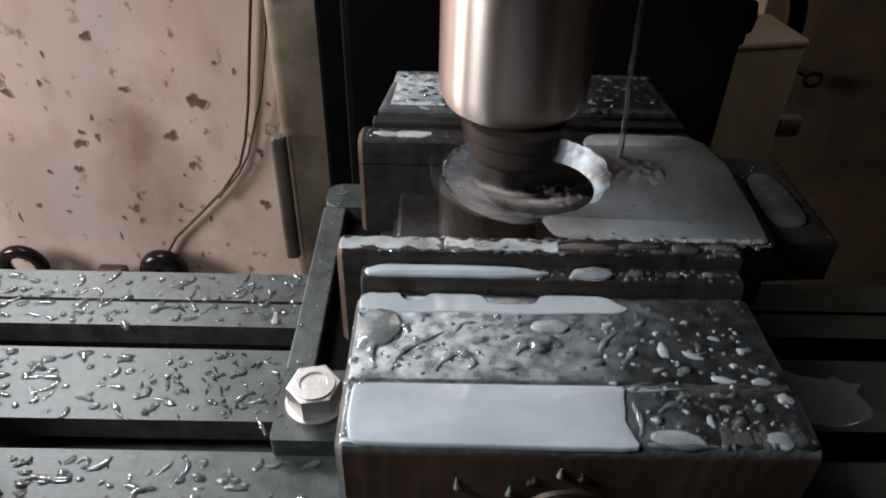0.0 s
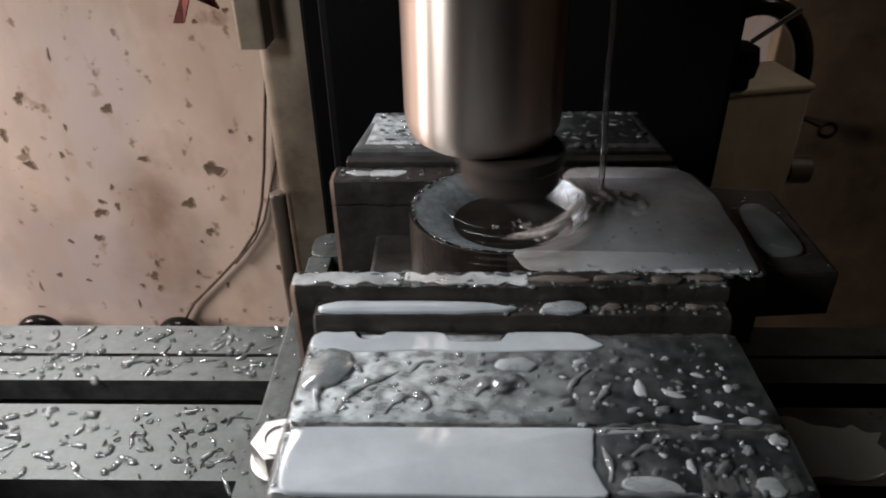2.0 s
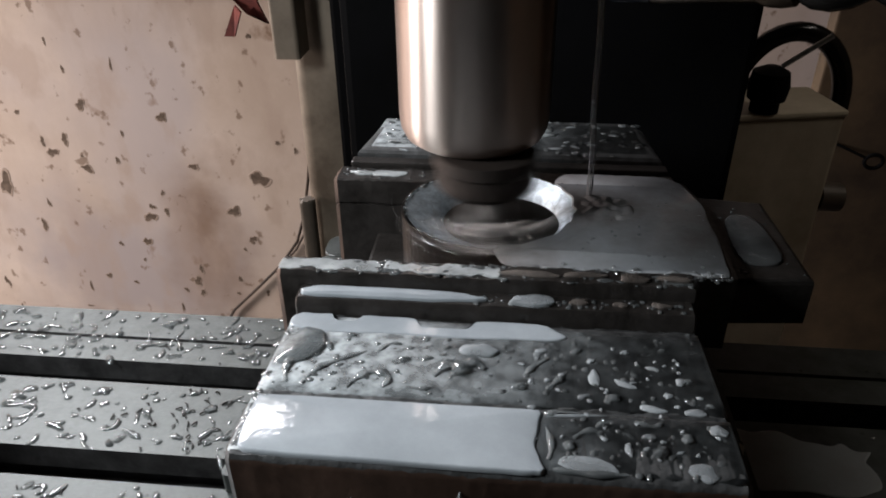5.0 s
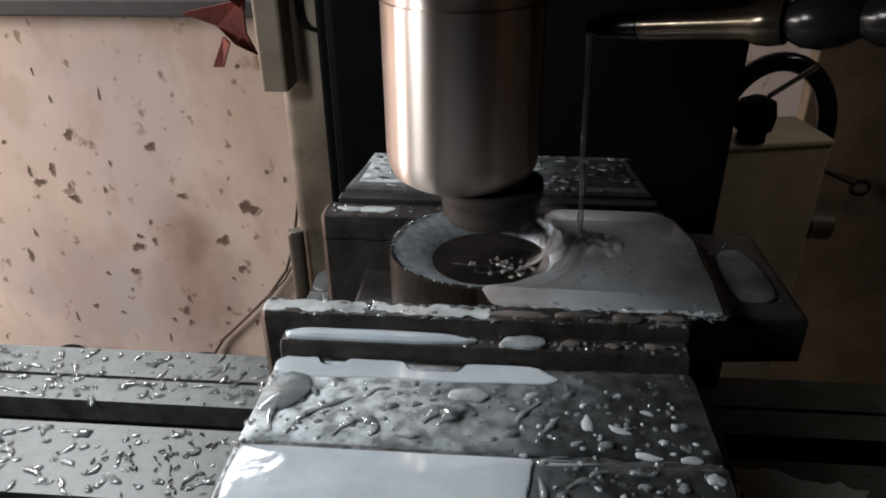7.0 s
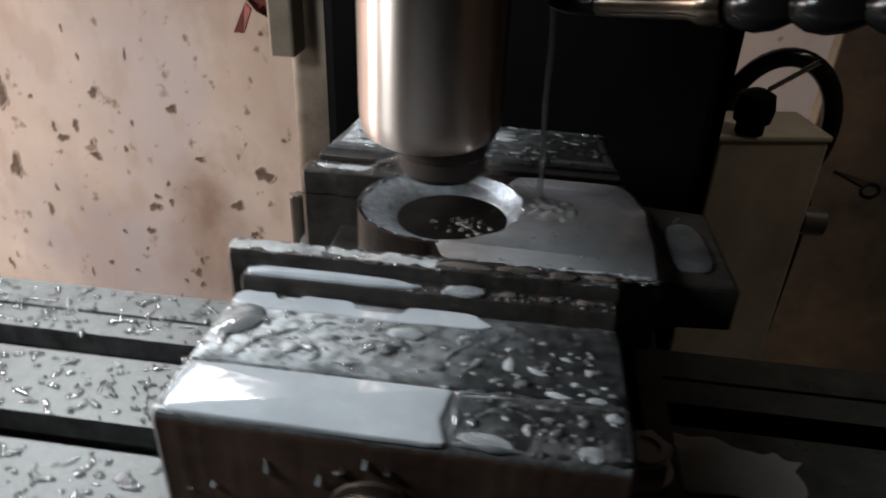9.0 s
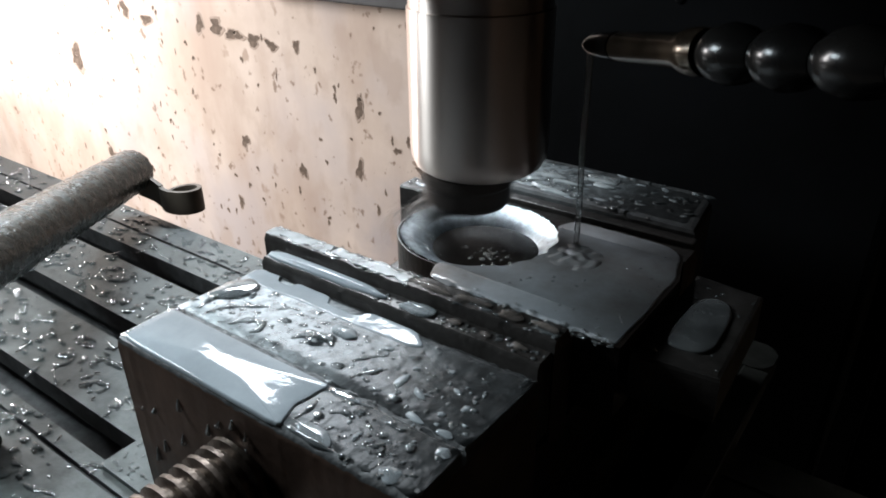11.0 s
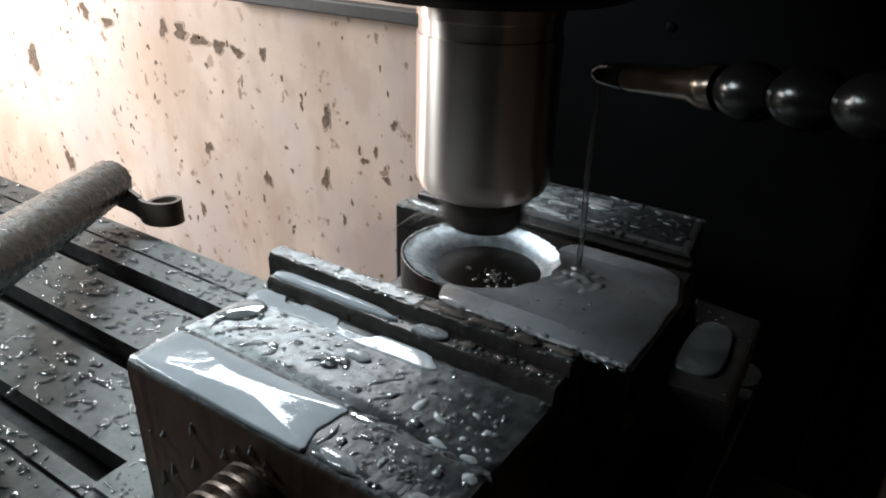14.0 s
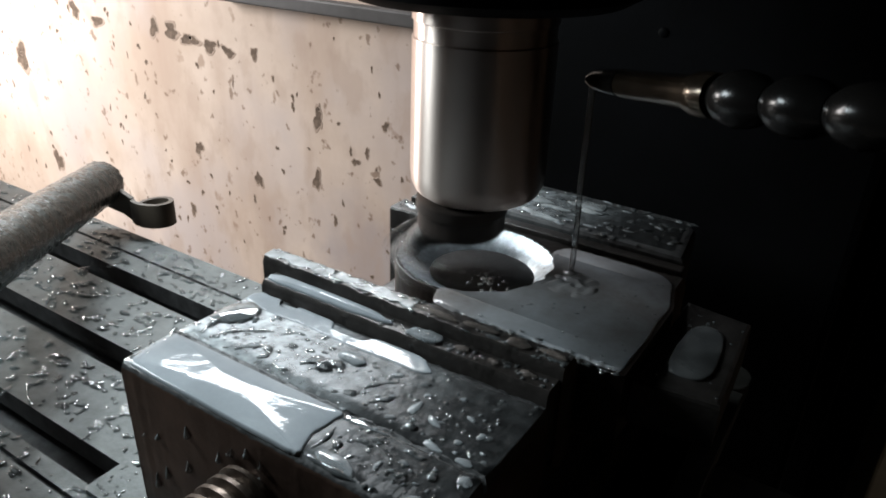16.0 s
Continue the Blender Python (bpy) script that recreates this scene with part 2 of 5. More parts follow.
def wall_material():
    m = mat("stained_plaster", (0.62, 0.53, 0.46), 0.75, 0.0, (0.46, 0.37, 0.30), 1.6, 0.45, 0.5, 60)
    nt = m.node_tree
    b = nt.nodes["Principled BSDF"]
    old = b.inputs["Base Color"].links[0].from_socket
    tc = node_of(m, "ShaderNodeTexCoord")

    def layer(prev, scale, lo, hi, colour, stretch=(1, 1, 1), fac=1.0):
        mp = nt.nodes.new("ShaderNodeMapping")
        mp.inputs["Scale"].default_value = stretch
        nt.links.new(tc.outputs["Object"], mp.inputs["Vector"])
        n = nt.nodes.new("ShaderNodeTexNoise")
        n.inputs["Scale"].default_value, n.inputs["Detail"].default_value = scale, 5.0
        nt.links.new(mp.outputs["Vector"], n.inputs["Vector"])
        q = nt.nodes.new("ShaderNodeMapRange")
        q.inputs["From Min"].default_value, q.inputs["From Max"].default_value = lo, hi
        q.inputs["To Max"].default_value = fac
        nt.links.new(n.outputs["Fac"], q.inputs["Value"])
        x = nt.nodes.new("ShaderNodeMix")
        x.data_type = "RGBA"
        nt.links.new(q.outputs["Result"], x.inputs["Factor"])
        nt.links.new(prev, x.inputs["A"])
        x.inputs["B"].default_value = (*colour, 1)
        return x.outputs["Result"]

    def blotch(prev, cx, cz, rx, rz, colour, fac):
        mp, n, add, ln = (nt.nodes.new(k) for k in ("ShaderNodeMapping", "ShaderNodeTexNoise", "ShaderNodeVectorMath", "ShaderNodeVectorMath"))
        mp.inputs["Scale"].default_value, mp.inputs["Location"].default_value = (1 / rx, 0, 1 / rz), (-cx / rx - 0.5, -0.5, -cz / rz - 0.5)
        n.inputs["Scale"].default_value, n.inputs["Detail"].default_value = 7.0, 5.0
        add.operation, ln.operation = "ADD", "LENGTH"
        nt.links.new(tc.outputs["Object"], mp.inputs["Vector"])
        nt.links.new(tc.outputs["Object"], n.inputs["Vector"])
        nt.links.new(mp.outputs["Vector"], add.inputs[0])
        nt.links.new(n.outputs["Color"], add.inputs[1])
        nt.links.new(add.outputs["Vector"], ln.inputs[0])
        q, x = nt.nodes.new("ShaderNodeMapRange"), nt.nodes.new("ShaderNodeMix")
        q.interpolation_type, x.data_type = "SMOOTHSTEP", "RGBA"
        q.inputs["From Min"].default_value, q.inputs["From Max"].default_value = 0.25, 1.0
        q.inputs["To Min"].default_value, q.inputs["To Max"].default_value = fac, 0.0
        nt.links.new(ln.outputs["Value"], q.inputs["Value"])
        nt.links.new(q.outputs["Result"], x.inputs["Factor"])
        nt.links.new(prev, x.inputs["A"])
        x.inputs["B"].default_value = (*colour, 1)
        return x.outputs["Result"]

    old = blotch(old, -1.25, -0.98, 0.5, 0.38, (0.38, 0.335, 0.33), 0.9)               # soft-edged grey patch
    old = blotch(old, -0.95, -0.92, 0.2, 0.42, (0.23, 0.155, 0.11), 0.95)             # brown run-down stain
    c = layer(old, 3.6, 0.5, 0.72, (0.38, 0.285, 0.225), (1.0, 1.0, 0.2), 0.8)     # long run-down stains
    c = layer(c, 1.7, 0.45, 0.62, (0.45, 0.395, 0.378), (1, 1, 0.7), 0.85)                # pale grey patches
    c = layer(c, 9.0, 0.54, 0.66, (0.40, 0.31, 0.25), (1.0, 1.0, 0.6), 0.55)       # smudges
    c = layer(c, 26.0, 0.64, 0.70, (0.17, 0.11, 0.07), (1.0, 1.0, 0.8), 0.75)       # small nicks
    c = layer(c, 11.0, 0.67, 0.73, (0.22, 0.14, 0.09), (1.0, 1.0, 0.7), 0.6)
    nt.links.new(c, b.inputs["Base Color"])
    return m


M_WALL = wall_material()


# ---- mesh helpers ----
def part(name, bm, material, parent=None, label="", smooth=None):
    me = bpy.data.meshes.new(name)
    bmesh.ops.recalc_face_normals(bm, faces=bm.faces)
    if smooth is not None:
        for fc in bm.faces:
            fc.smooth = True
        for e in bm.edges:
            e.smooth = len(e.link_faces) == 2 and e.calc_face_angle(0) < radians(smooth)
    bm.to_mesh(me)
    bm.free()
    me.materials.append(material)
    ob = new(name, me)
    if parent is not None:
        ob.parent = parent
    if label:
        ob["label"] = label
    return ob


def empty(name, x, y, z):
    ob = new(name)
    ob.empty_display_size = 0.02
    ob.matrix_world = pose(x, y, z)
    return ob


def add_box(bm, x0, x1, y0, y1, z0, z1, bevel=0.0, segs=2):
    r = bmesh.ops.create_cube(bm, size=1.0)
    vs = r["verts"]
    for v in vs:
        v.co = Vector(((x0 + x1) / 2 + v.co.x * (x1 - x0), (y0 + y1) / 2 + v.co.y * (y1 - y0), (z0 + z1) / 2 + v.co.z * (z1 - z0)))
    if bevel:
        es = list({e for v in vs for e in v.link_edges})
        bmesh.ops.bevel(bm, geom=es, offset=bevel, segments=segs, profile=0.6, affect="EDGES")
    return bm


def box(x0, x1, y0, y1, z0, z1, bevel=0.0, segs=2):
    return add_box(bmesh.new(), x0, x1, y0, y1, z0, z1, bevel, segs)


def lathe(profile, n=64, bm=None):
    """A body of revolution round z from (radius, z) pairs."""
    bm = bm or bmesh.new()
    rings = []
    for r, z in profile:
        if r < 1e-6:
            rings.append([bm.verts.new((0, 0, z))])
        else:
            rings.append([bm.verts.new((r * math.cos(2 * math.pi * i / n), r * math.sin(2 * math.pi * i / n), z)) for i in range(n)])
    for a, b in zip(rings, rings[1:]):
        for i in range(n):
            j = (i + 1) % n
            if len(a) == 1 and len(b) == 1:
                continue
            if len(a) == 1:
                bm.faces.new((a[0], b[i], b[j]))
            elif len(b) == 1:
                bm.faces.new((a[i], a[j], b[0]))
            else:
                bm.faces.new((a[i], a[j], b[j], b[i]))
    return bm


def prism(points, z0, z1, bevel=0.0, segs=2, top_only=False):
    """An upright prism over a plan outline."""
    bm = bmesh.new()
    lo = [bm.verts.new((x, y, z0)) for x, y in points]
    hi = [bm.verts.new((x, y, z1)) for x, y in points]
    bm.faces.new(lo[::-1])
    top = bm.faces.new(hi)
    for i in range(len(points)):
        j = (i + 1) % len(points)
        bm.faces.new((lo[i], lo[j], hi[j], hi[i]))
    if bevel:
        bmesh.ops.bevel(bm, geom=list(top.edges), offset=bevel, segments=segs, profile=0.6, affect="EDGES")
    return bm


def extrude_x(profile, x0, x1, bm=None):
    """A bar along x from a closed (y, z) outline."""
    bm = bm or bmesh.new()
    a = [bm.verts.new((x0, y, z)) for y, z in profile]
    b = [bm.verts.new((x1, y, z)) for y, z in profile]
    bm.faces.new(a)
    bm.faces.new(b[::-1])
    for i in range(len(profile)):
        j = (i + 1) % len(profile)
        bm.faces.new((a[i], a[j], b[j], b[i]))
    return bm


def worn_bar(profile, x0, x1, n=60, jit=0.00035, chamfer=0.0016, seed=1):
    """A bar along x with uneven, worn edges and chamfered ends."""
    rng = random.Random(seed)
    bm = bmesh.new()
    cy = sum(p[0] for p in profile) / len(profile)
    cz = sum(p[1] for p in profile) / len(profile)
    base, rings = min(p[1] for p in profile), []
    xs = [x0, x0 + chamfer] + [x0 + chamfer + (x1 - x0 - 2 * chamfer) * k / n for k in range(1, n)] + [x1 - chamfer, x1]
    nick = [0.0] * len(profile)
    for i, x in enumerate(xs):
        end = i in (0, len(xs) - 1)
        ring = []
        for k, (y, z) in enumerate(profile):
            nick[k] = 0.6 * nick[k] + rng.gauss(0, jit) - (rng.uniform(0, 4 * jit) if rng.random() < 0.06 else 0)
            dz = nick[k] if z > base + 1e-6 else 0
            yy, zz = y + 0.4 * dz, z + min(dz, 0.0003)
            if end:
                yy, zz = yy + math.copysign(chamfer, cy - yy), (zz - chamfer if z > base + 1e-6 else zz)
            ring.append(bm.verts.new((x, yy, zz)))
        rings.append(ring)
    m = len(profile)
    for a, b in zip(rings, rings[1:]):
        for k in range(m):
            bm.faces.new((a[k], a[(k + 1) % m], b[(k + 1) % m], b[k]))
    bm.faces.new(rings[0])
    bm.faces.new(rings[-1])
    return bm


def tube(points, r, n=12, bm=None, closed=False):
    """A round rod along points; r is one radius or one for each point."""
    bm = bm or bmesh.new()
    ps = [Vector(p) for p in points]
    rs = r if isinstance(r, (list, tuple)) else [r] * len(ps)
    rings, side = [], None
    for i, p in enumerate(ps):
        d = ((ps[min(i + 1, len(ps) - 1)]) - ps[max(i - 1, 0)]).normalized()
        if side is None:
            side = d.orthogonal().normalized()
        side = (side - d * side.dot(d)).normalized()
        up = d.cross(side)
        rings.append([bm.verts.new(p + rs[i] * (math.cos(2 * math.pi * k / n) * side + math.sin(2 * math.pi * k / n) * up)) for k in range(n)])
    for a, b in zip(rings, rings[1:]):
        for k in range(n):
            bm.faces.new((a[k], a[(k + 1) % n], b[(k + 1) % n], b[k]))
    bm.faces.new(rings[0][::-1])
    bm.faces.new(rings[-1])
    return bm


def blob_outline(rng, cx, cy, rx, ry, n=18, rough=0.25, turn=0.0):
    ph = [rng.uniform(0, 6.28) for _ in range(4)]
    out = []
    for i in range(n):
        a = 2 * math.pi * i / n
        k = 1 + rough * (0.55 * math.sin(2 * a + ph[0]) + 0.35 * math.sin(3 * a + ph[1]) + 0.25 * math.sin(5 * a + ph[2]))
        x, y = rx * k * math.cos(a), ry * k * math.sin(a)
        out.append((cx + x * math.cos(turn) - y * math.sin(turn), cy + x * math.sin(turn) + y * math.cos(turn)))
    return out


def smooth_loop(pts, times=2):
    for _ in range(times):
        out = []
        for i in range(len(pts)):
            (x0, y0), (x1, y1) = pts[i], pts[(i + 1) % len(pts)]
            out += [(0.75 * x0 + 0.25 * x1, 0.75 * y0 + 0.25 * y1), (0.25 * x0 + 0.75 * x1, 0.25 * y0 + 0.75 * y1)]
        pts = out
    return pts


def add_puddle(bm, outline, z, h, rings=4, rim=None, soft=2, dome=None):
    """A pool with a rounded meniscus edge over a plan outline and a slightly domed top (dome=0: a level one)."""
    dome = 0.5 * h if dome is None else dome
    pts = smooth_loop(outline, soft if len(outline) < 40 else 1)
    n = len(pts)
    area = 0.5 * sum(pts[i][0] * pts[(i + 1) % n][1] - pts[(i + 1) % n][0] * pts[i][1] for i in range(n))
    if area < 0:
        pts, area = pts[::-1], -area
    round_ = sum(math.dist(pts[i], pts[(i + 1) % n]) for i in range(n))
    rim = min(rim or 0.0013, 0.35 * area / round_)
    norm = []
    for i in range(n):
        ax, ay = pts[i - 1]
        bx, by = pts[(i + 1) % n]
        l = math.hypot(bx - ax, by - ay) or 1
        norm.append((-(by - ay) / l, (bx - ax) / l))
    norm = [tuple(sum(norm[(i + k) % n][c] for k in (-2, -1, 0, 1, 2)) / 5 for c in (0, 1)) for i in range(n)]
    prev = None
    for k in range(rings + 1):
        f = k / rings
        ins, zz = rim * (1 - math.cos(f * math.pi / 2)), z + h * math.sin(f * math.pi / 2)
        ring = [bm.verts.new((x + ins * nx, y + ins * ny, zz)) for (x, y), (nx, ny) in zip(pts, norm)]
        if prev:
            for i in range(n):
                bm.faces.new((prev[i], prev[(i + 1) % n], ring[(i + 1) % n], ring[i]))
        prev = ring
    cx, cy = sum(v.co.x for v in prev) / n, sum(v.co.y for v in prev) / n
    edge = [v.co.copy() for v in prev]
    for f in (0.93, 0.8, 0.62, 0.42, 0.2) if dome else (0.96,):
        ring = [bm.verts.new((cx + (e.x - cx) * f, cy + (e.y - cy) * f, z + h + dome * (1 - f * f))) for e in edge]
        for i in range(n):
            bm.faces.new((prev[i], prev[(i + 1) % n], ring[(i + 1) % n], ring[i]))
        prev = ring
    bm.faces.new(prev)


def add_drop(bm, rng, x, y, z, r, stretch=1.0, turn=0.0):
    n = 12
    out = blob_outline(rng, x, y, r * stretch, r, n, 0.18, turn)
    h = r * rng.uniform(0.42, 0.62)
    prev = [bm.verts.new((px, py, z)) for px, py in out]
    for a in (0.5, 0.95, 1.3):
        ring = [bm.verts.new((x + (px - x) * math.cos(a), y + (py - y) * math.cos(a), z + h * math.sin(a))) for px, py in out]
        for i in range(n):
            bm.faces.new((prev[i], prev[(i + 1) % n], ring[(i + 1) % n], ring[i]))
        prev = ring
    c = bm.verts.new((x, y, z + h))
    for i in range(n):
        bm.faces.new((prev[i], prev[(i + 1) % n], c))


def add_worm(bm, rng, x, y, z, length, w, turn, bend=1.2, n=9):
    """A wandering run of liquid: a half-round ridge of changing width."""
    a, px, py, rows = turn, x, y, []
    k0 = rng.gauss(0, bend)
    zf = z if callable(z) else (lambda yy: z)
    for i in range(n):
        f = i / (n - 1)
        a += (k0 + rng.gauss(0, 0.5 * bend)) / (n - 1)
        px, py = px + length / n * math.cos(a), py + length / n * math.sin(a)
        ww = w * (0.12 + 0.88 * math.sin(math.pi * (0.04 + 0.92 * f)) ** 0.6) * rng.uniform(0.75, 1.25)
        base = zf(py)
        rows.append([bm.verts.new((px - math.sin(a) * ww * math.cos(t), py + math.cos(a) * ww * math.cos(t), base + 0.5 * ww * math.sin(t)))
                     for t in (0, 0.5, 1.05, 1.57, 2.09, 2.64, 3.1416)])
    for p, q in zip(rows, rows[1:]):
        for k in range(6):
            bm.faces.new((p[k], q[k], q[k + 1], p[k + 1]))
    bm.faces.new(rows[0])
    bm.faces.new(rows[-1])


def rounded(x0, x1, y0, y1, r, n=5):
    out = []
    for cx, cy, a0 in ((x1 - r, y1 - r, 0), (x0 + r, y1 - r, 90), (x0 + r, y0 + r, 180), (x1 - r, y0 + r, 270)):
        for k in range(n + 1):
            a = radians(a0 + 90 * k / n)
            out.append((cx + r * math.cos(a), cy + r * math.sin(a)))
    return out


# ---- the room ----
FLOOR, BACK = -1.3, 1.75
tagged(part("floor", box(-6, 2.6, -2.2, BACK + 0.2, FLOOR - 0.1, FLOOR), M_FLOOR), "dusty grey concrete workshop floor", "floor", kind="structure")
wall_n = tagged(part("wall_north", box(-6, 2.6, BACK, BACK + 0.2, FLOOR, 2.4), M_WALL),
                "chipped and stained beige plaster wall behind the machine", "wall", kind="structure")
tagged(part("wall_west", box(-6.2, -6, -2.2, BACK + 0.2, FLOOR, 2.4), M_WALL), "stained beige plaster side wall", "wall", kind="structure")
# Unseen east and south walls and ceiling, coloured dark to darken the spindle's reflections.
tagged(part("wall_east", box(2.6, 2.8, -2.2, BACK + 0.2, FLOOR, 2.4), M_BROWN), "unseen side wall, dark brown to keep reflections dark", "wall", kind="structure")
tagged(part("wall_south", box(-6, 2.6, -2.4, -2.2, FLOOR, 2.4), M_BLACK), "unseen wall, black to keep the spindle's reflections dark", "wall", kind="structure")
tagged(part("ceiling", box(-6.2, 2.8, -2.4, BACK + 0.2, 2.4, 2.5), M_BLACK), "unseen workshop ceiling, black to keep reflections dark", "ceiling", kind="structure")
tagged(part("trim", box(-1.96, 0.2, BACK - 0.05, BACK - 0.001, -0.075, -0.03, 0.006), M_GREYPAINT),
       "dark grey ledge running along the plaster wall", "ledge", kind="structure")


# Partition added so that the background right of the column stays dark.
tagged(part("partition", box(0.6, 2.59, 1.3, 1.34, FLOOR, 2.39, 0.004), M_BROWN), "dark brown partition added behind the machine to dim the background", "partition", kind="structure")


def eye_bolt():
    e = empty("eye_bolt", 0.738, 1.3, -0.32)
    part("shank", tube([(-0.075, -0.001, 0.03), (-0.04, -0.012, 0.017), (-0.018, -0.016, 0.008)], 0.003, 10), M_BLACK, e, smooth=60)
    ring = [(0.018 * math.cos(radians(20 * k)), -0.016, 0.015 * math.sin(radians(20 * k))) for k in range(19)]
    part("eye", tube(ring, 0.004, 10), M_BLACK, e, smooth=60)
    tagged(e, "small rusty eye bolt on the brown partition", "eye bolt")


eye_bolt()


def chip_mesh(rng, w, h):
    """A broken spot in the plaster: smudged edge, darker ragged hollow."""
    bm, n = bmesh.new(), 22
    out = blob_outline(rng, 0, 0, w, h, n, 0.5)
    out = [(x * k, z * k) for (x, z), k in ((p, rng.uniform(0.9, 1.08)) for p in out)]
    rim = [bm.verts.new((x, -0.0004, z)) for x, z in out]
    base = [bm.verts.new((x * 1.06, 0.001, z * 1.06)) for x, z in out]
    inner = []
    dx, dz = rng.gauss(0, 0.05) * w, rng.uniform(0.0, 0.1) * h
    for x, z in out:
        k = rng.uniform(0.72, 0.93)
        inner.append(bm.verts.new((x * k + dx, -0.0003, z * k + dz)))
    for i in range(n):
        j = (i + 1) % n
        bm.faces.new((base[i], base[j], rim[j], rim[i]))
        bm.faces.new((rim[i], rim[j], inner[j], inner[i]))
    bm.faces.new(inner).material_index = 1
    return bm


def chips():
    rng = random.Random(5)
    big = [(-1.551, -0.446, 30, 55), (-1.567, -0.682, 26, 52), (-1.877, -0.754, 26, 48), (-2.213, -0.691, 30, 40), (-3.297, -0.982, 40, 80),
           (-3.426, -0.49, 75, 75), (-2.292, -0.227, 60, 40), (-2.19, -0.25, 60, 35), (-2.08, -0.26, 55, 30), (-1.98, -0.268, 40, 28)]
    mid = [(-2.4, -0.228, 30, 55), (-2.77, -0.247, 45, 38), (-2.92, -0.215, 45, 42), (-1.846, -0.256, 28, 26), (-1.383, -0.57, 22, 18),
           (-1.283, -0.621, 24, 16), (-1.331, -0.527, 14, 22), (-2.3, -0.99, 26, 36), (-1.486, -0.827, 14, 24), (-0.747, -0.637, 34, 34)]
    low = [(-1.119, -0.781, 24, 22), (-0.845, -0.751, 24, 26), (-0.945, -0.603, 26, 10), (-1.012, -0.449, 16, 22), (-1.252, -0.418, 16, 22),
           (-1.15, -0.873, 16, 20), (-0.798, -0.849, 17, 17), (-1.01, -1.017, 18, 22), (-0.864, -1.003, 12, 12), (-0.593, -0.99, 22, 20)]
    spots = big + mid + low
    for _ in range(110):
        spots.append((rng.uniform(-3.6, -0.5), rng.uniform(-1.2, -0.15), rng.uniform(4, 13), rng.uniform(5, 20)))
    for x, z, w, h in spots:
        c = part("chip", chip_mesh(rng, w / 1250, h / 1250), M_CHIPEDGE, wall_n)
        c.data.materials.append(M_CHIP)
        c.matrix_basis = pose(x, BACK - 0.0005, z)


chips()


def wall_foot():
    for x, r, w in ((-1.404, 0.062, 0.022), (-0.946, 0.045, 0.034)):
        ring = [(x + r * math.cos(radians(15 * k)), BACK - 0.06, FLOOR + r + w + r * math.sin(radians(15 * k))) for k in range(25)]
        tagged(part("hose_coil", tube(ring, w, 12), M_RUBBER, smooth=70), "black rubber hose coil on the floor at the wall", "hose", "hose coils")
    bm = box(-1.17, -1.07, BACK - 0.1, BACK - 0.03, FLOOR + 0.0002, FLOOR + 0.085, 0.02, 3)
    tagged(part("dark_bag", bm, M_RUST, smooth=50), "small dark brown bundle on the floor at the wall", "bundle")


wall_foot()


def wall_wire():
    pts = [(-0.54, -0.30), (-0.57, -0.48), (-0.595, -0.633), (-0.62, -0.75), (-0.651, -0.841), (-0.718, -0.935), (-0.80, -1.02), (-0.9, -1.12), (-0.95, -1.2)]
    ob = part("hanging_wire", tube([(x, BACK - 0.012, z) for x, z in pts], 0.0045, 8), M_WIRE, smooth=60)
    tagged(ob, "thin brown cable hanging down the plaster wall", "cable", "wall cables")
    pts = [(-0.505, -0.28), (-0.515, -0.42), (-0.548, -0.58), (-0.585, -0.7), (-0.618, -0.8), (-0.655, -0.865), (-0.73, -0.955)]
    ob = part("hanging_wire", tube([(x, BACK - 0.02, z) for x, z in pts], 0.0035, 8), M_WIRE, smooth=60)
    tagged(ob, "second thin brown cable hanging before the plaster wall", "cable", "wall cables")


wall_wire()


# ---- the milling table ----
def mill_table():
    t = empty("milling_table", -0.15, 0.1, -0.18)
    prof = [(-0.036, -0.10), (-0.036, 0.0)]
    for y in (0.003,):
        prof += [(y - 0.0015, 0), (y - 0.0015, -0.004), (y + 0.0015, -0.004), (y + 0.0015, 0)]
    for y in (0.025, 0.100, 0.174):
        prof += [(y - 0.010, 0), (y - 0.010, -0.016), (y - 0.018, -0.016), (y - 0.018, -0.03), (y + 0.018, -0.03), (y + 0.018, -0.016), (y + 0.010, -0.016), (y + 0.010, 0)]
    prof += [(0.2055, 0), (0.2055, -0.004), (0.2085, -0.004), (0.2085, 0), (0.236, 0), (0.236, -0.10)]
    ob = part("tabletop", extrude_x(prof, -1.05, 0.75), M_TABLE, None, "grey T-slotted cast-iron tabletop, wet")
    ob.data.materials.append(M_SLOTSHADE)
    # Faces below the top get the darkened iron, painting in slot shade.
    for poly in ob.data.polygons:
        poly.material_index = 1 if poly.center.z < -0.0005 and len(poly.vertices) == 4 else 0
    ob.parent, ob.matrix_parent_inverse = t, t.matrix_world.inverted()
    body = part("saddle", box(-0.5, 0.45, -0.02, 0.22, FLOOR, -0.101, 0.01), M_GREYPAINT, None)
    body.parent, body.matrix_parent_inverse = t, t.matrix_world.inverted()
    tagged(t, "grey cast-iron milling table with three T-slots, wet with coolant", "machine table")


mill_table()


def under(thing, *obs):
    bpy.context.view_layer.update()
    for o in obs:
        o.parent, o.matrix_parent_inverse = thing, thing.matrix_world.inverted()


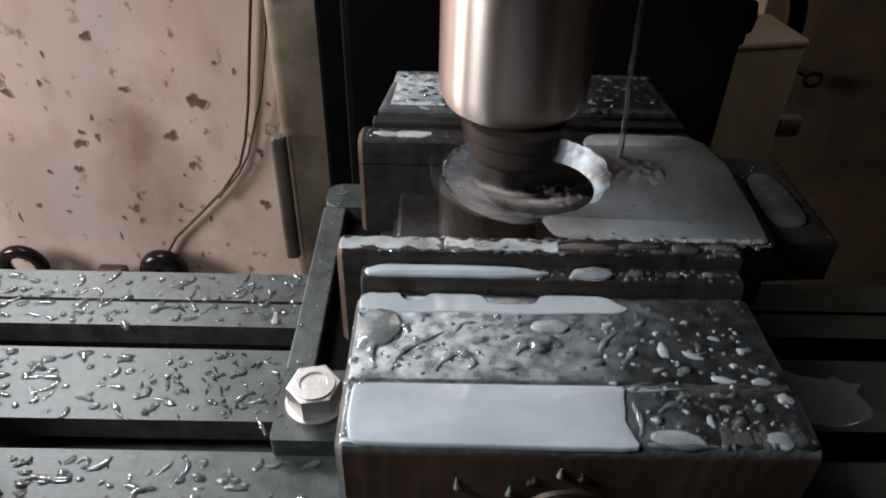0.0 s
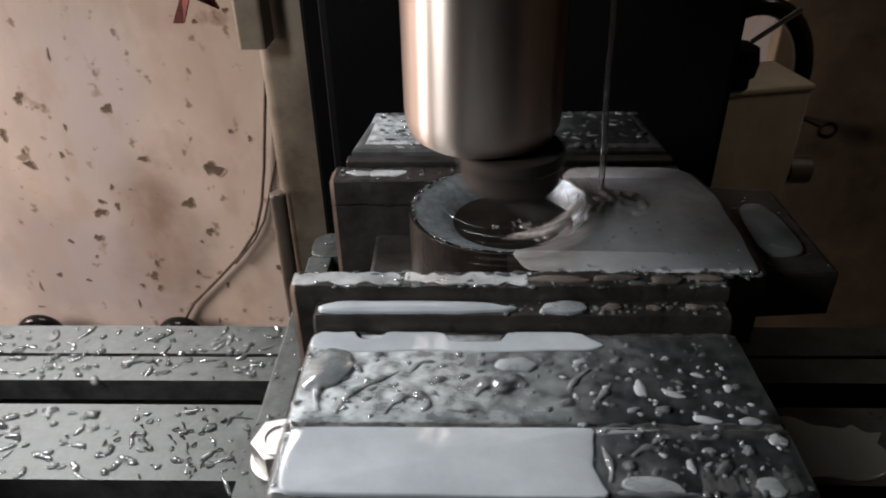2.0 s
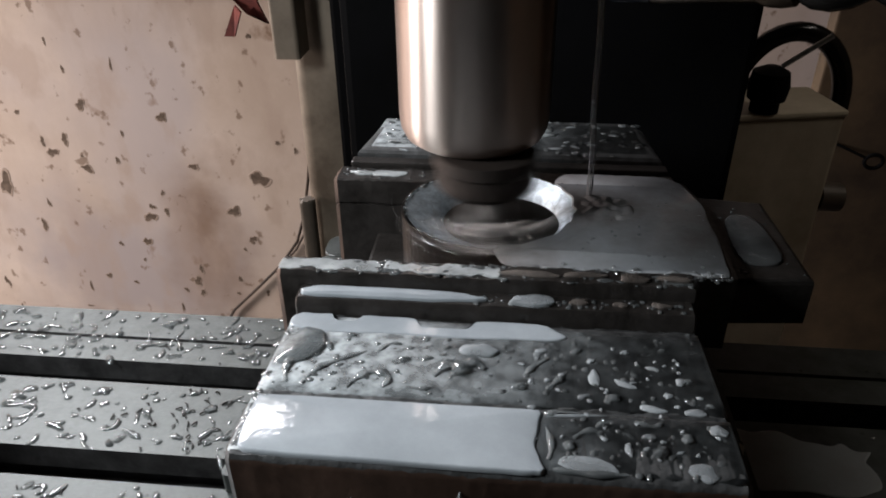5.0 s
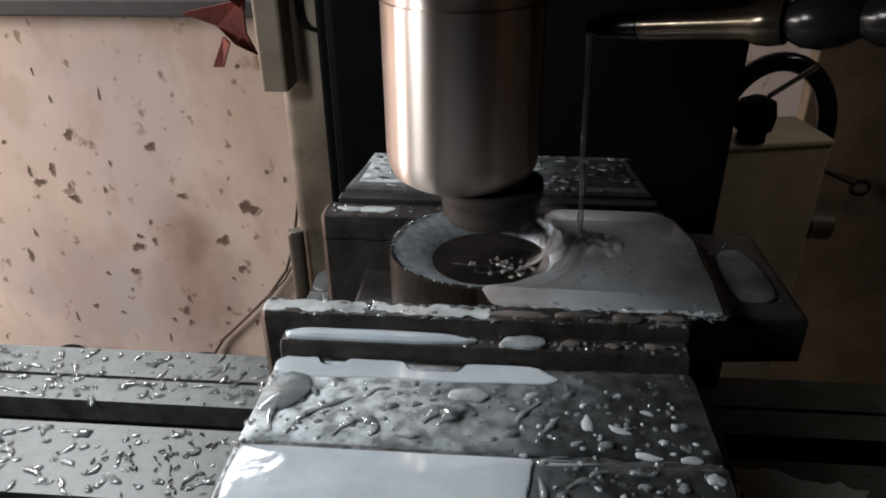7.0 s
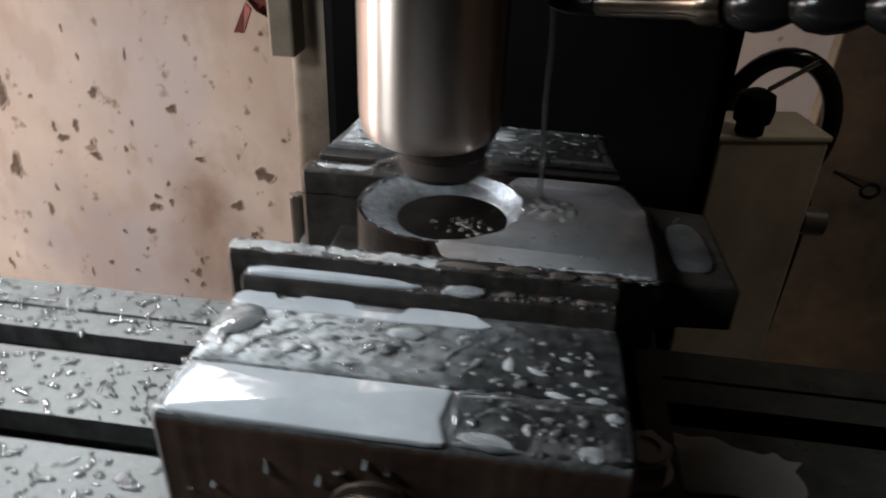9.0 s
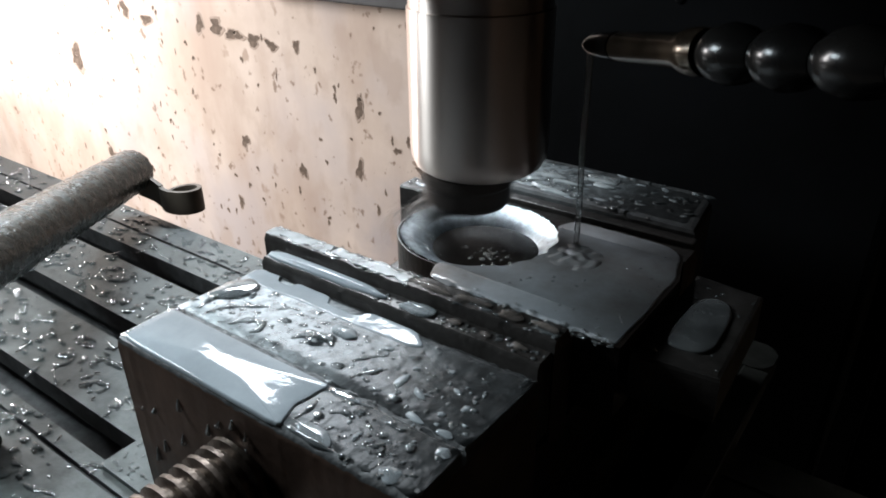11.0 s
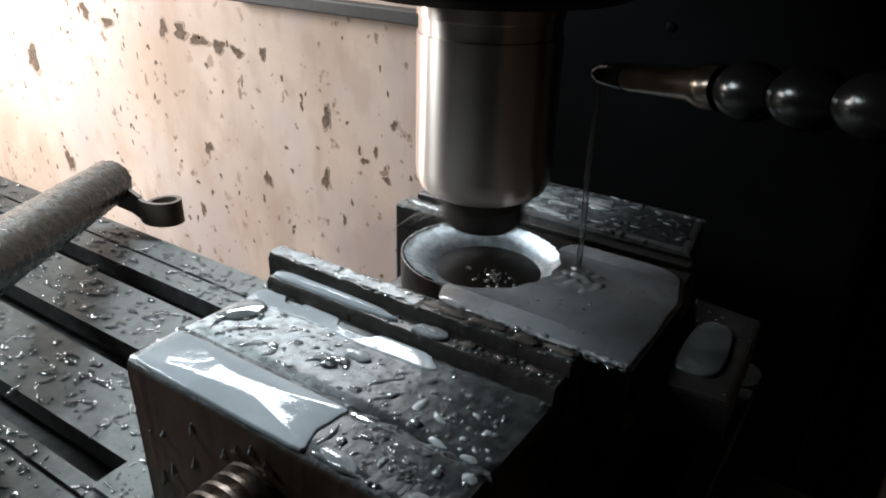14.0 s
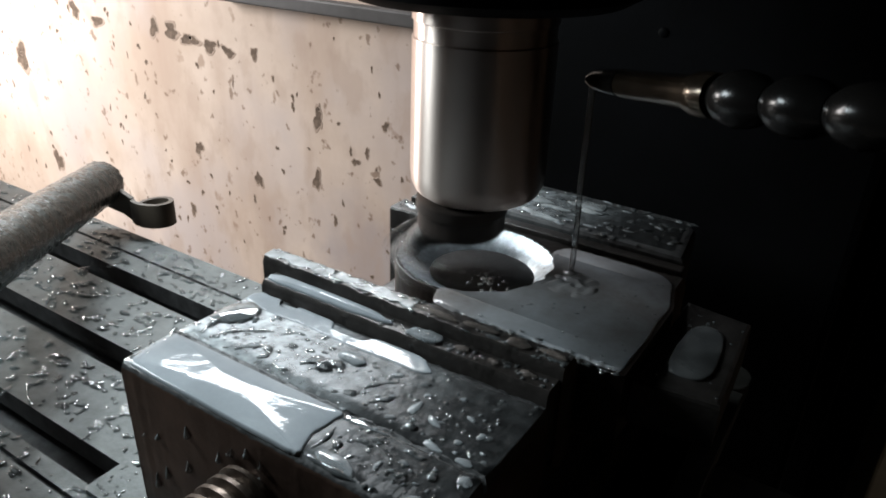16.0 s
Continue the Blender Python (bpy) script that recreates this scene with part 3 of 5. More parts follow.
# ---- the vise ----
def machine_vise():
    v = empty("machine_vise", 0, 0.2, 0)
    obs = []
    obs.append(part("base_flange", prism(rounded(-0.133, 0.133, 0.088, 0.137, 0.0025), 0.0, 0.013, 0.0012), M_TABLE, None, "flat grey flange of the base"))
    for sx in (-1, 1):
        xa, xb = sorted((sx * 0.1328, sx * 0.1165))
        obs.append(part("flange_side", box(xa, xb, 0.1372, 0.3, 0.0, 0.0128, 0.001), M_TABLE, None, "flat grey side rib of the base"))
    obs.append(part("flange_back", prism(rounded(-0.1328, 0.1328, 0.3002, 0.332, 0.01), 0.0, 0.0128, 0.0012), M_TABLE, None))
    # Thin black plate: shade between ribs and body put into its colour.
    obs.append(part("shade_plate", box(-0.1163, 0.1163, 0.1372, 0.3, 0.0002, 0.002), M_BLACK, None, "black plate inside the base, painting the shade between its ribs"))
    obs.append(part("body", box(-0.086, 0.086, 0.1376, 0.29, 0.0022, 0.0299, 0.003), M_DARKSTEEL, None, "dark oily cast body"))
    obs.append(part("rail_block", box(-0.074, 0.074, 0.0815, 0.2245, 0.03, 0.07, 0.003), M_DARKSTEEL, None, "dark oily cast body"))
    obs.append(part("guide_rail", box(-0.07, -0.03, 0.0816, 0.2245, 0.0702, 0.088, 0.002), M_DARKSTEEL))
    obs.append(part("guide_rail", box(0.03, 0.07, 0.0816, 0.2245, 0.0702, 0.088, 0.002), M_DARKSTEEL))
    # moving jaw: stepped block along x
    prof = [(0.0, 0.004), (0.0, 0.1218), (0.0004, 0.1236), (0.0013, 0.1250), (0.0030, 0.1259), (0.0050, 0.126), (0.0285, 0.1255), (0.029, 0.1246), (0.0305, 0.1246), (0.031, 0.1250),
            (0.0795, 0.1222), (0.0812, 0.1215), (0.0812, 0.004)]
    jaw = worn_bar(prof, -0.0808, 0.083, 120, 0.00016, 0.0028, 4)
    block = part("moving_jaw", jaw, M_JAW, None, "heavy worn moving jaw, wet top", smooth=35)
    block.data.materials.append(M_RUST)
    for poly in block.data.polygons:
        poly.material_index = 1 if poly.normal.y < -0.9 or abs(poly.normal.x) > 0.9 else 0
    obs.append(block)
    step = [(0.0817, 0.089), (0.0817, 0.1262), (0.0835, 0.1285), (0.0925, 0.1285), (0.0925, 0.089)]
    obs.append(part("jaw_step", worn_bar(step, -0.0795, 0.081, 60, 0.0001, 0.001, 5), M_DARKSTEEL, None, "dark step behind the moving jaw", smooth=40))
    pl = [(0.0927, 0.082), (0.0927, 0.1325), (0.094, 0.1345), (0.104, 0.1345), (0.1055, 0.1325), (0.1055, 0.082)]
    obs.append(part("jaw_plate", worn_bar(pl, -0.0905, 0.084, 90, 0.00022, 0.0026, 6), M_DARKSTEEL, None, "hardened jaw plate with a nicked edge", smooth=40))
    # fixed jaw
    pf = [(0.2075, 0.06), (0.2075, 0.1062), (0.2088, 0.1066), (0.2088, 0.1074), (0.2075, 0.1078), (0.2075, 0.1215), (0.2085, 0.1225), (0.2235, 0.1225), (0.2235, 0.06)]
    obs.append(part("fixed_jaw_plate", worn_bar(pf, -0.0935, 0.097, 80, 0.0002, 0.0026, 7), M_DARKSTEEL, None, "dark fixed jaw plate", smooth=40))
    fx = prism([(-0.084, 0.2322), (0.091, 0.2322), (0.086, 0.276), (0.078, 0.288), (-0.066, 0.288), (-0.073, 0.283), (-0.078, 0.27)], 0.0135, 0.129, 0.004, 3)
    obs.append(part("fixed_jaw", fx, M_JAW, None, "wet cast fixed jaw"))
    obs.append(part("jaw_shoulder", box(-0.086, 0.093, 0.2237, 0.232, 0.06, 0.1255, 0.001), M_DARKSTEEL))
    # lead screw
    n, turns, y0, y1 = 20, 9, -0.054, -0.0012
    bm = bmesh.new()
    steps = turns * n
    rows = []
    for i in range(steps + 1):
        a = 2 * math.pi * i / n
        y = y0 + (y1 - y0) * i / steps
        pitch = (y1 - y0) / turns
        row = []
        for dy, r in ((-0.5, 0.0145), (-0.3, 0.0145), (-0.16, 0.0185), (0.16, 0.0185), (0.3, 0.0145), (0.5, 0.0145)):
            row.append(bm.verts.new((r * math.cos(a), min(y1, max(y0 - 0.004, y + dy * pitch)), 0.094 + r * math.sin(a))))
        rows.append(row)
    for a, b in zip(rows, rows[1:]):
        for k in range(5):
            bm.faces.new((a[k], a[k + 1], b[k + 1], b[k]))
    obs.append(part("lead_screw", bm, M_SCREW, None, "greasy coarse-threaded lead screw", smooth=50))
    core = lathe([(0, 0), (0.012, 0), (0.0145, 0.003), (0.0145, 0.055), (0, 0.055)], 24)
    bmesh.ops.transform(core, matrix=pose(0, -0.001, 0.094, 90, 0, 0), verts=core.verts)
    obs.append(part("screw_core", core, M_SCREW, None, smooth=40))
    for ob in obs:
        if ob.name.startswith(("jaw_plate", "fixed_jaw_plate")):
            ob.data.materials.append(M_RUST)
            for poly in ob.data.polygons:
                poly.material_index = 1 if abs(poly.normal.x) > 0.4 else 0
    under(v, *obs)
    tagged(v, "heavy milling vise with coolant-wet jaws, bolted to the table", "vise")


machine_vise()


def hex_bolt(x, y, z):
    b = empty("clamping_bolt", x, y, z)
    bm = lathe([(0, 0), (0.0165, 0), (0.0165, 0.0025), (0, 0.0025)], 32)
    part("washer", bm, M_BOLT, b, smooth=40)
    hexa = prism([(0.0148 * math.cos(radians(60 * k + 12)), 0.0148 * math.sin(radians(60 * k + 12))) for k in range(6)], 0.0027, 0.0155, 0.0008)
    part("nut", hexa, M_BOLT, b)
    top = lathe([(0.0115, 0.0156), (0.0115, 0.0166), (0.0075, 0.0166), (0.0068, 0.0148), (0.0, 0.0148)], 28)
    part("stud", top, M_BOLT, b, smooth=40)
    return tagged(b, "bright hexagonal clamping nut on the vise flange", "bolt", "flange bolts")


hex_bolt(-0.112, 0.113, 0.0131)
hex_bolt(0.112, 0.113, 0.0131)


def clamp_plate():
    bm = prism(rounded(-0.156, -0.082, 0.010, 0.0365, 0.002), 0.0002, 0.004, 0.0008)
    tagged(part("clamp_plate", bm, M_TABLE), "flat steel clamp plate lying over a T-slot", "plate")


clamp_plate()


# ---- the workpiece ----
HX, HY, HR, FLAT = -0.0025, 0.1655, 0.0422, 0.93


def workpiece():
    w = empty("workpiece", 0.03, HY, 0.09)
    top, bot, n = 0.1300, 0.094, 72
    outline = []
    # rounded boss end, then the plate with two cut corners
    for k in range(31):
        a = radians(90 + 180 * k / 30)
        outline.append((HX + 0.0448 * math.cos(a), HY + 0.0448 * FLAT * math.sin(a)))
    outline += [(0.04, 0.1075), (0.102, 0.1085), (0.1025, 0.175), (0.096, 0.199), (0.085, 0.2065), (0.04, 0.2065)]
    # resample by angle round the hole so that ring and outline match
    ring, outer = [], []

    def cast(a):
        d = Vector((math.cos(a), math.sin(a)))
        best = 0
        m = len(outline)
        for i in range(m):
            p, q = Vector(outline[i]) - Vector((HX, HY)), Vector(outline[(i + 1) % m]) - Vector((HX, HY))
            e = q - p
            den = d.x * e.y - d.y * e.x
            if abs(den) < 1e-12:
                continue
            s = (p.x * e.y - p.y * e.x) / den
            u = (p.x * d.y - p.y * d.x) / den
            if -1e-6 <= u <= 1 + 1e-6 and s > best:
                best = s
        return (HX + d.x * best, HY + d.y * best)

    angs = sorted([2 * math.pi * i / n for i in range(n)] + [math.atan2(y - HY, x - HX) % (2 * math.pi) for x, y in outline[31:]])
    bm = bmesh.new()
    n = len(angs)
    o_t = [bm.verts.new((*cast(a), top)) for a in angs]
    o_b = [bm.verts.new((v.co.x, v.co.y, bot)) for v in o_t]
    i_t = [bm.verts.new((HX + (HR + 0.0016) * math.cos(a), HY + (HR + 0.0016) * FLAT * math.sin(a), top)) for a in angs]
    i_b = [bm.verts.new((HX + (HR + 0.0016) * math.cos(a), HY + (HR + 0.0016) * FLAT * math.sin(a), bot)) for a in angs]
    for i in range(n):
        j = (i + 1) % n
        bm.faces.new((o_t[i], o_t[j], i_t[j], i_t[i]))
        bm.faces.new((o_b[i], o_b[j], o_t[j], o_t[i]))
        bm.faces.new((o_b[i], o_b[j], i_b[j], i_b[i]))
        bm.faces.new((i_b[i], i_b[j], i_t[j], i_t[i]))
    blank = part("plate", bm, M_BOSS, None, "steel plate with a rounded end")
    bore, rng = bmesh.new(), random.Random(31)
    rows, m = [], 180
    marks = [rng.gauss(0, 0.00008) for _ in range(m)]
    for f, z, k in ((1.012, 0.0002, 4), (1, -0.0002, 2), (0.93, -0.0010, 1.2), (0.86, -0.0023, 1), (0.79, -0.0038, 1), (0.72, -0.0056, 1), (0.66, -0.0080, 0.8), (0.60, -0.0105, 0.5)):
        rows.append([bore.verts.new((HX + 0.015 * (1 - f) + (HR * f + k * marks[i]) * math.cos(2 * math.pi * i / m),
                                     HY - 0.004 * (1 - f) + (HR * f + k * marks[i]) * FLAT * math.sin(2 * math.pi * i / m), top + z)) for i in range(m)])
    for a, b in zip(rows, rows[1:]):
        for i in range(m):
            bore.faces.new((a[i], a[(i + 1) % m], b[(i + 1) % m], b[i]))
    wall = part("bore_wall", bore, M_BORE, None, "freshly milled bright dished bore wall", smooth=40)
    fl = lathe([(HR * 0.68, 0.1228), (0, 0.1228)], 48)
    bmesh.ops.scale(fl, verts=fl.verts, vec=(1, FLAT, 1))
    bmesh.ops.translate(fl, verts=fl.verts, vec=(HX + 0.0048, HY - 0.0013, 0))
    murk = part("pocket_floor", fl, M_POCKET, None, "dark pocket floor under coolant, the bore's shade in its colour")
    arm = part("arm", prism([(0.1028, 0.119), (0.139, 0.122), (0.136, 0.196), (0.1035, 0.2)], 0.1, 0.1225, 0.002), M_DARKSTEEL, None, "dark lower arm of the plate")
    under(w, blank, wall, murk, arm)
    tagged(w, "steel plate with a large half-milled round bore, clamped in the vise", "workpiece")


workpiece()


# ---- coolant lying still ----
def add_run(bm, rng, pts, w, zf):
    """A run of liquid along a smooth way through plan points, half-round, thick in the middle."""
    ps = [Vector((*p, 0)) for p in pts]
    ps = [2 * ps[0] - ps[1]] + ps + [2 * ps[-1] - ps[-2]]
    way = []
    for a, b, c, d in zip(ps, ps[1:], ps[2:], ps[3:]):
        for k in range(6):
            f = k / 6
            way.append(0.5 * (2 * b + (c - a) * f + (2 * a - 5 * b + 4 * c - d) * f * f + (3 * b - a - 3 * c + d) * f ** 3))
    rows, n, wob = [], len(way), rng.uniform(0, 6)
    for i, p in enumerate(way):
        d = (way[min(i + 1, n - 1)] - way[max(i - 1, 0)]).normalized()
        ww = w * (0.15 + 0.85 * math.sin(math.pi * (0.05 + 0.9 * i / (n - 1))) ** 0.5) * (1 + 0.28 * math.sin(0.9 * i + wob))
        rows.append([bm.verts.new((p.x - d.y * ww * math.cos(t), p.y + d.x * ww * math.cos(t), zf(p.y) + 0.8 * ww * math.sin(t)))
                     for t in (0, 0.4, 0.8, 1.2, 1.57, 1.94, 2.34, 2.74, 3.1416)])
    for p, q in zip(rows, rows[1:]):
        for k in range(8):
            bm.faces.new((p[k], q[k], q[k + 1], p[k + 1]))
    bm.faces.new(rows[0])
    bm.faces.new(rows[-1])


def jaw_z(y):
    """Height of the moving jaw's top: flat front land, then a slope to the back."""
    return 0.1257 if y < 0.029 else 0.1252 - (y - 0.031) / 0.0485 * 0.0028


def ragged(rng, pts, amount):
    """The outline with each side broken once and pushed about."""
    out = []
    for (x0, y0), (x1, y1) in zip(pts, pts[1:] + pts[:1]):
        out += [(x0, y0), ((x0 + x1) / 2 + rng.gauss(0, amount), (y0 + y1) / 2 + rng.gauss(0, amount))]
    return out


def pools():
    rng = random.Random(3)

    def pool(outline, z, h, material, label, rim=None, wear=0.0003, dome=None):
        bm = bmesh.new()
        add_puddle(bm, ragged(rng, outline, wear), z, h, 5, rim, dome=dome)
        return tagged(part("coolant_pool", bm, material, smooth=70), label, "coolant")

    # broad pool over the front land of the moving jaw, with a thin tail along the groove
    pool([(-0.0775, 0.021), (-0.0772, 0.0255), (-0.0765, 0.0278), (-0.0735, 0.0283), (-0.066, 0.0284), (-0.052, 0.0285), (-0.025, 0.0286), (0.0, 0.0287), (0.016, 0.0288), (0.0195, 0.0286), (0.0205, 0.0268),
          (0.0195, 0.0235), (0.019, 0.018), (0.0178, 0.0125), (0.0195, 0.007), (0.021, 0.003), (0.0195, 0.0012), (0.016, 0.0008), (0.0, 0.0009), (-0.025, 0.0012), (-0.05, 0.0014), (-0.066, 0.0017),
          (-0.0738, 0.0022), (-0.0765, 0.0042), (-0.0775, 0.0105)], 0.1251, 0.0017, M_COOL, "broad milky coolant pool on the front of the moving jaw", 0.0011, 0.00018, 0.0014)
    pool([(0.0208, 0.0286), (0.03, 0.0287), (0.043, 0.0283), (0.036, 0.027), (0.028, 0.0262), (0.021, 0.0258)], 0.1254, 0.0007, M_BLOT, "thin milky coolant tail along the jaw's groove", 0.0006, 0.0001)
    # thin film over the whole top of the moving jaw
    for y0, y1, lift, where in ((0.0026, 0.0288, 0.00024, "front land"), (0.0313, 0.0792, 0.00024, "sloping top")):
        bm, n = bmesh.new(), 40
        across = [y0 + (y1 - y0) * f for f in (0, 0.012, 0.2, 0.35, 0.5, 0.65, 0.8, 0.988, 1)]
        along = [-0.0790] + [-0.0788 + 0.1598 * i / (n - 2) for i in range(n - 1)] + [0.0812]
        rows = [[bm.verts.new((x, y, jaw_z(y) + (lift if 0 < i < n and 0 < j < 8 else -0.0006))) for j, y in enumerate(across)] for i, x in enumerate(along)]
        for a, b in zip(rows, rows[1:]):
            for j in range(8):
                bm.faces.new((a[j], b[j], b[j + 1], a[j + 1]))
        tagged(part("coolant_film", bm, M_JAWFILM, smooth=70), "thin coolant film wetting the " + where + " of the moving jaw", "coolant", "films on the vise")
    pool(blob_outline(rng, 0.034, 0.0058, 0.0100, 0.0036, 14, 0.12, -0.2), 0.1256, 0.0008, M_BLOT, "milky coolant blot on the jaw's front edge", 0.0012, 0.0001)
    # scalloped strip along the back of the moving jaw
    pool([(-0.079, 0.0705), (-0.068, 0.0672), (-0.04, 0.0685), (-0.012, 0.0678), (0.01, 0.0690), (0.026, 0.0692), (0.0315, 0.0725), (0.0225, 0.0802), (-0.002, 0.0804), (-0.0055, 0.0797), (-0.0085, 0.0748), (-0.026, 0.0745), (-0.029, 0.0797),
          (-0.0325, 0.0804), (-0.0505, 0.0806), (-0.0535, 0.0765), (-0.0605, 0.0767), (-0.063, 0.0807), (-0.0755, 0.0806), (-0.0795, 0.077)], 0.1222, 0.0014, M_COOL,
         "scalloped milky coolant strip along the back of the moving jaw", 0.0012, 0.0003, 0)
    pool([(-0.0765, 0.0842), (-0.045, 0.084), (-0.02, 0.0842), (-0.006, 0.0852), (0.0005, 0.0872), (-0.012, 0.0908), (-0.04, 0.0919), (-0.07, 0.0918), (-0.0785, 0.088)], 0.1283, 0.0016, M_COOL,
         "milky coolant strip on the step below the jaw plate", 0.0014)
    pool([(0.007, 0.0845), (0.018, 0.0835), (0.0265, 0.086), (0.0255, 0.0905), (0.017, 0.0922), (0.01, 0.0905)], 0.1283, 0.0016, M_BLOT, "small murky coolant blot on the jaw step", 0.0018, 0.0006)
    bm, n = bmesh.new(), 40
    rows = [[bm.verts.new(((-0.080 + 0.167 * i / n) * (1 - 0.06 * j / 8), 0.2345 + 0.051 * j / 8, 0.12918 if 0 < i < n and 0 < j < 8 else 0.1286)) for j in range(9)] for i in range(n + 1)]
    for a, b in zip(rows, rows[1:]):
        for j in range(8):
            bm.faces.new((a[j], b[j], b[j + 1], a[j + 1]))
    tagged(part("coolant_film", bm, M_JAWFILM, smooth=70), "thin coolant film wetting the top of the fixed jaw", "coolant", "films on the vise")
    # clear standing drops
    pool([(-0.0785, 0.047), (-0.0785, 0.062), (-0.072, 0.0695), (-0.0625, 0.067), (-0.0600, 0.0575), (-0.0655, 0.0485), (-0.072, 0.045)], 0.1232, 0.0021, M_RUN,
         "clear coolant puddle at the jaw's corner", 0.0022, 0.0006)
    pool([(-0.0085, 0.0635), (0.0005, 0.0648), (0.0055, 0.0605), (0.002, 0.0565), (-0.0065, 0.0572), (-0.0105, 0.0595)], jaw_z(0.061) - 0.0002, 0.0016, M_BLOT,
         "oval milky coolant blot on the moving jaw", 0.0018)
    # sheet of coolant over the plate, right of the bore
    out = [(0.004, 0.1125), (0.014, 0.1105), (0.02, 0.1118), (0.028, 0.1078), (0.036, 0.1102), (0.044, 0.1072), (0.05, 0.1076), (0.057, 0.1108), (0.064, 0.1082), (0.076, 0.1074), (0.083, 0.1105), (0.09, 0.1085), (0.1, 0.1098), (0.1015, 0.14), (0.1015, 0.174), (0.095, 0.198), (0.085, 0.2055), (0.05, 0.2062), (0.034, 0.2055)]
    for a, k in ((44, 1.03), (30, 0.985), (18, 1.0), (8, 0.95), (0, 0.98), (-10, 0.93), (-20, 0.965), (-31, 0.94), (-42, 0.98), (-54, 0.955), (-66, 0.985), (-78, 1.0), (-88, 1.03)):
        out.append((HX + k * HR * math.cos(radians(a)), HY + k * HR * FLAT * math.sin(radians(a))))
    out = smooth_loop(ragged(rng, out, 0.0007), 2)
    bm = bmesh.new()
    prev = None
    inner = []
    zt = 0.13005
    vs = [bm.verts.new((x, y, zt)) for x, y in out]
    hi = [bm.verts.new((x + (0.06 - x) * 0.02, y + (HY - y) * 0.02, zt + 0.0007)) for x, y in out]
    for i in range(len(out)):
        j = (i + 1) % len(out)
        bm.faces.new((vs[i], vs[j], hi[j], hi[i]))
    for tri in geometry.tessellate_polygon([[v.co.copy() for v in hi]]):
        bm.faces.new([hi[k] for k in tri])
    p = part("coolant_pool", bm, M_SHEET, smooth=50)
    swirl = bmesh.new()
    n = 22
    grid = [[swirl.verts.new((0.0395 + 0.028 * i / n, 0.153 + 0.03 * j / n,
                              0.1300 + (math.sin(math.pi * i / n) * math.sin(math.pi * j / n)) ** 0.7 * (0.0022 + 0.0028 * noise.noise(Vector((0.28 * i, 0.34 * j, 3.1))))))
             for j in range(n + 1)] for i in range(n + 1)]
    for i in range(n):
        for j in range(n):
            swirl.faces.new((grid[i][j], grid[i + 1][j], grid[i + 1][j + 1], grid[i][j + 1]))
    part("swirl", swirl, M_SHEET, p, "heaped swirl where the flow falls into the bore", smooth=80)
    tagged(p, "sheet of milky coolant spreading over the workpiece", "coolant")
    for x, y, z, rx, ry in ((0.016, 0.0985, 0.1343, 0.011, 0.0028), (0.038, 0.0995, 0.1343, 0.008, 0.0024), (0.058, 0.0985, 0.1343, 0.007, 0.003), (0.074, 0.0995, 0.1343, 0.006, 0.0022),
                            (0.036, 0.0885, 0.1283, 0.0045, 0.002), (0.052, 0.088, 0.1283, 0.003, 0.0016), (0.068, 0.0885, 0.1283, 0.004, 0.0018)):
        bm = bmesh.new()
        add_puddle(bm, blob_outline(rng, x, y, rx, ry, 18, 0.3), z, 0.0011, 5, rim=0.0014)
        tagged(part("coolant_blot", bm, M_STAIN, smooth=70), "murky wet blot on the dark jaw plate", "coolant", "blots on the jaw plate")
    bm = bmesh.new()
    add_puddle(bm, [(0.1105, 0.134), (0.120, 0.132), (0.131, 0.135), (0.131, 0.155), (0.128, 0.178), (0.117, 0.181), (0.111, 0.172)], 0.1226, 0.0012)
    tagged(part("coolant_pool", bm, M_PATCH, smooth=60), "thin milky coolant puddle on the arm of the workpiece", "coolant")
    bm = bmesh.new()
    add_puddle(bm, ragged(rng, [(0.135, 0.113), (0.158, 0.115), (0.177, 0.1125), (0.194, 0.117), (0.203, 0.128), (0.199, 0.138), (0.205, 0.146), (0.192, 0.152), (0.178, 0.150), (0.162, 0.157), (0.145, 0.155), (0.135, 0.158)], 0.0022), 0.0001, 0.0007, dome=0)
    tagged(part("coolant_pool", bm, M_LIGHTENED, smooth=60), "milky coolant puddle on the table beside the vise", "coolant")


pools()


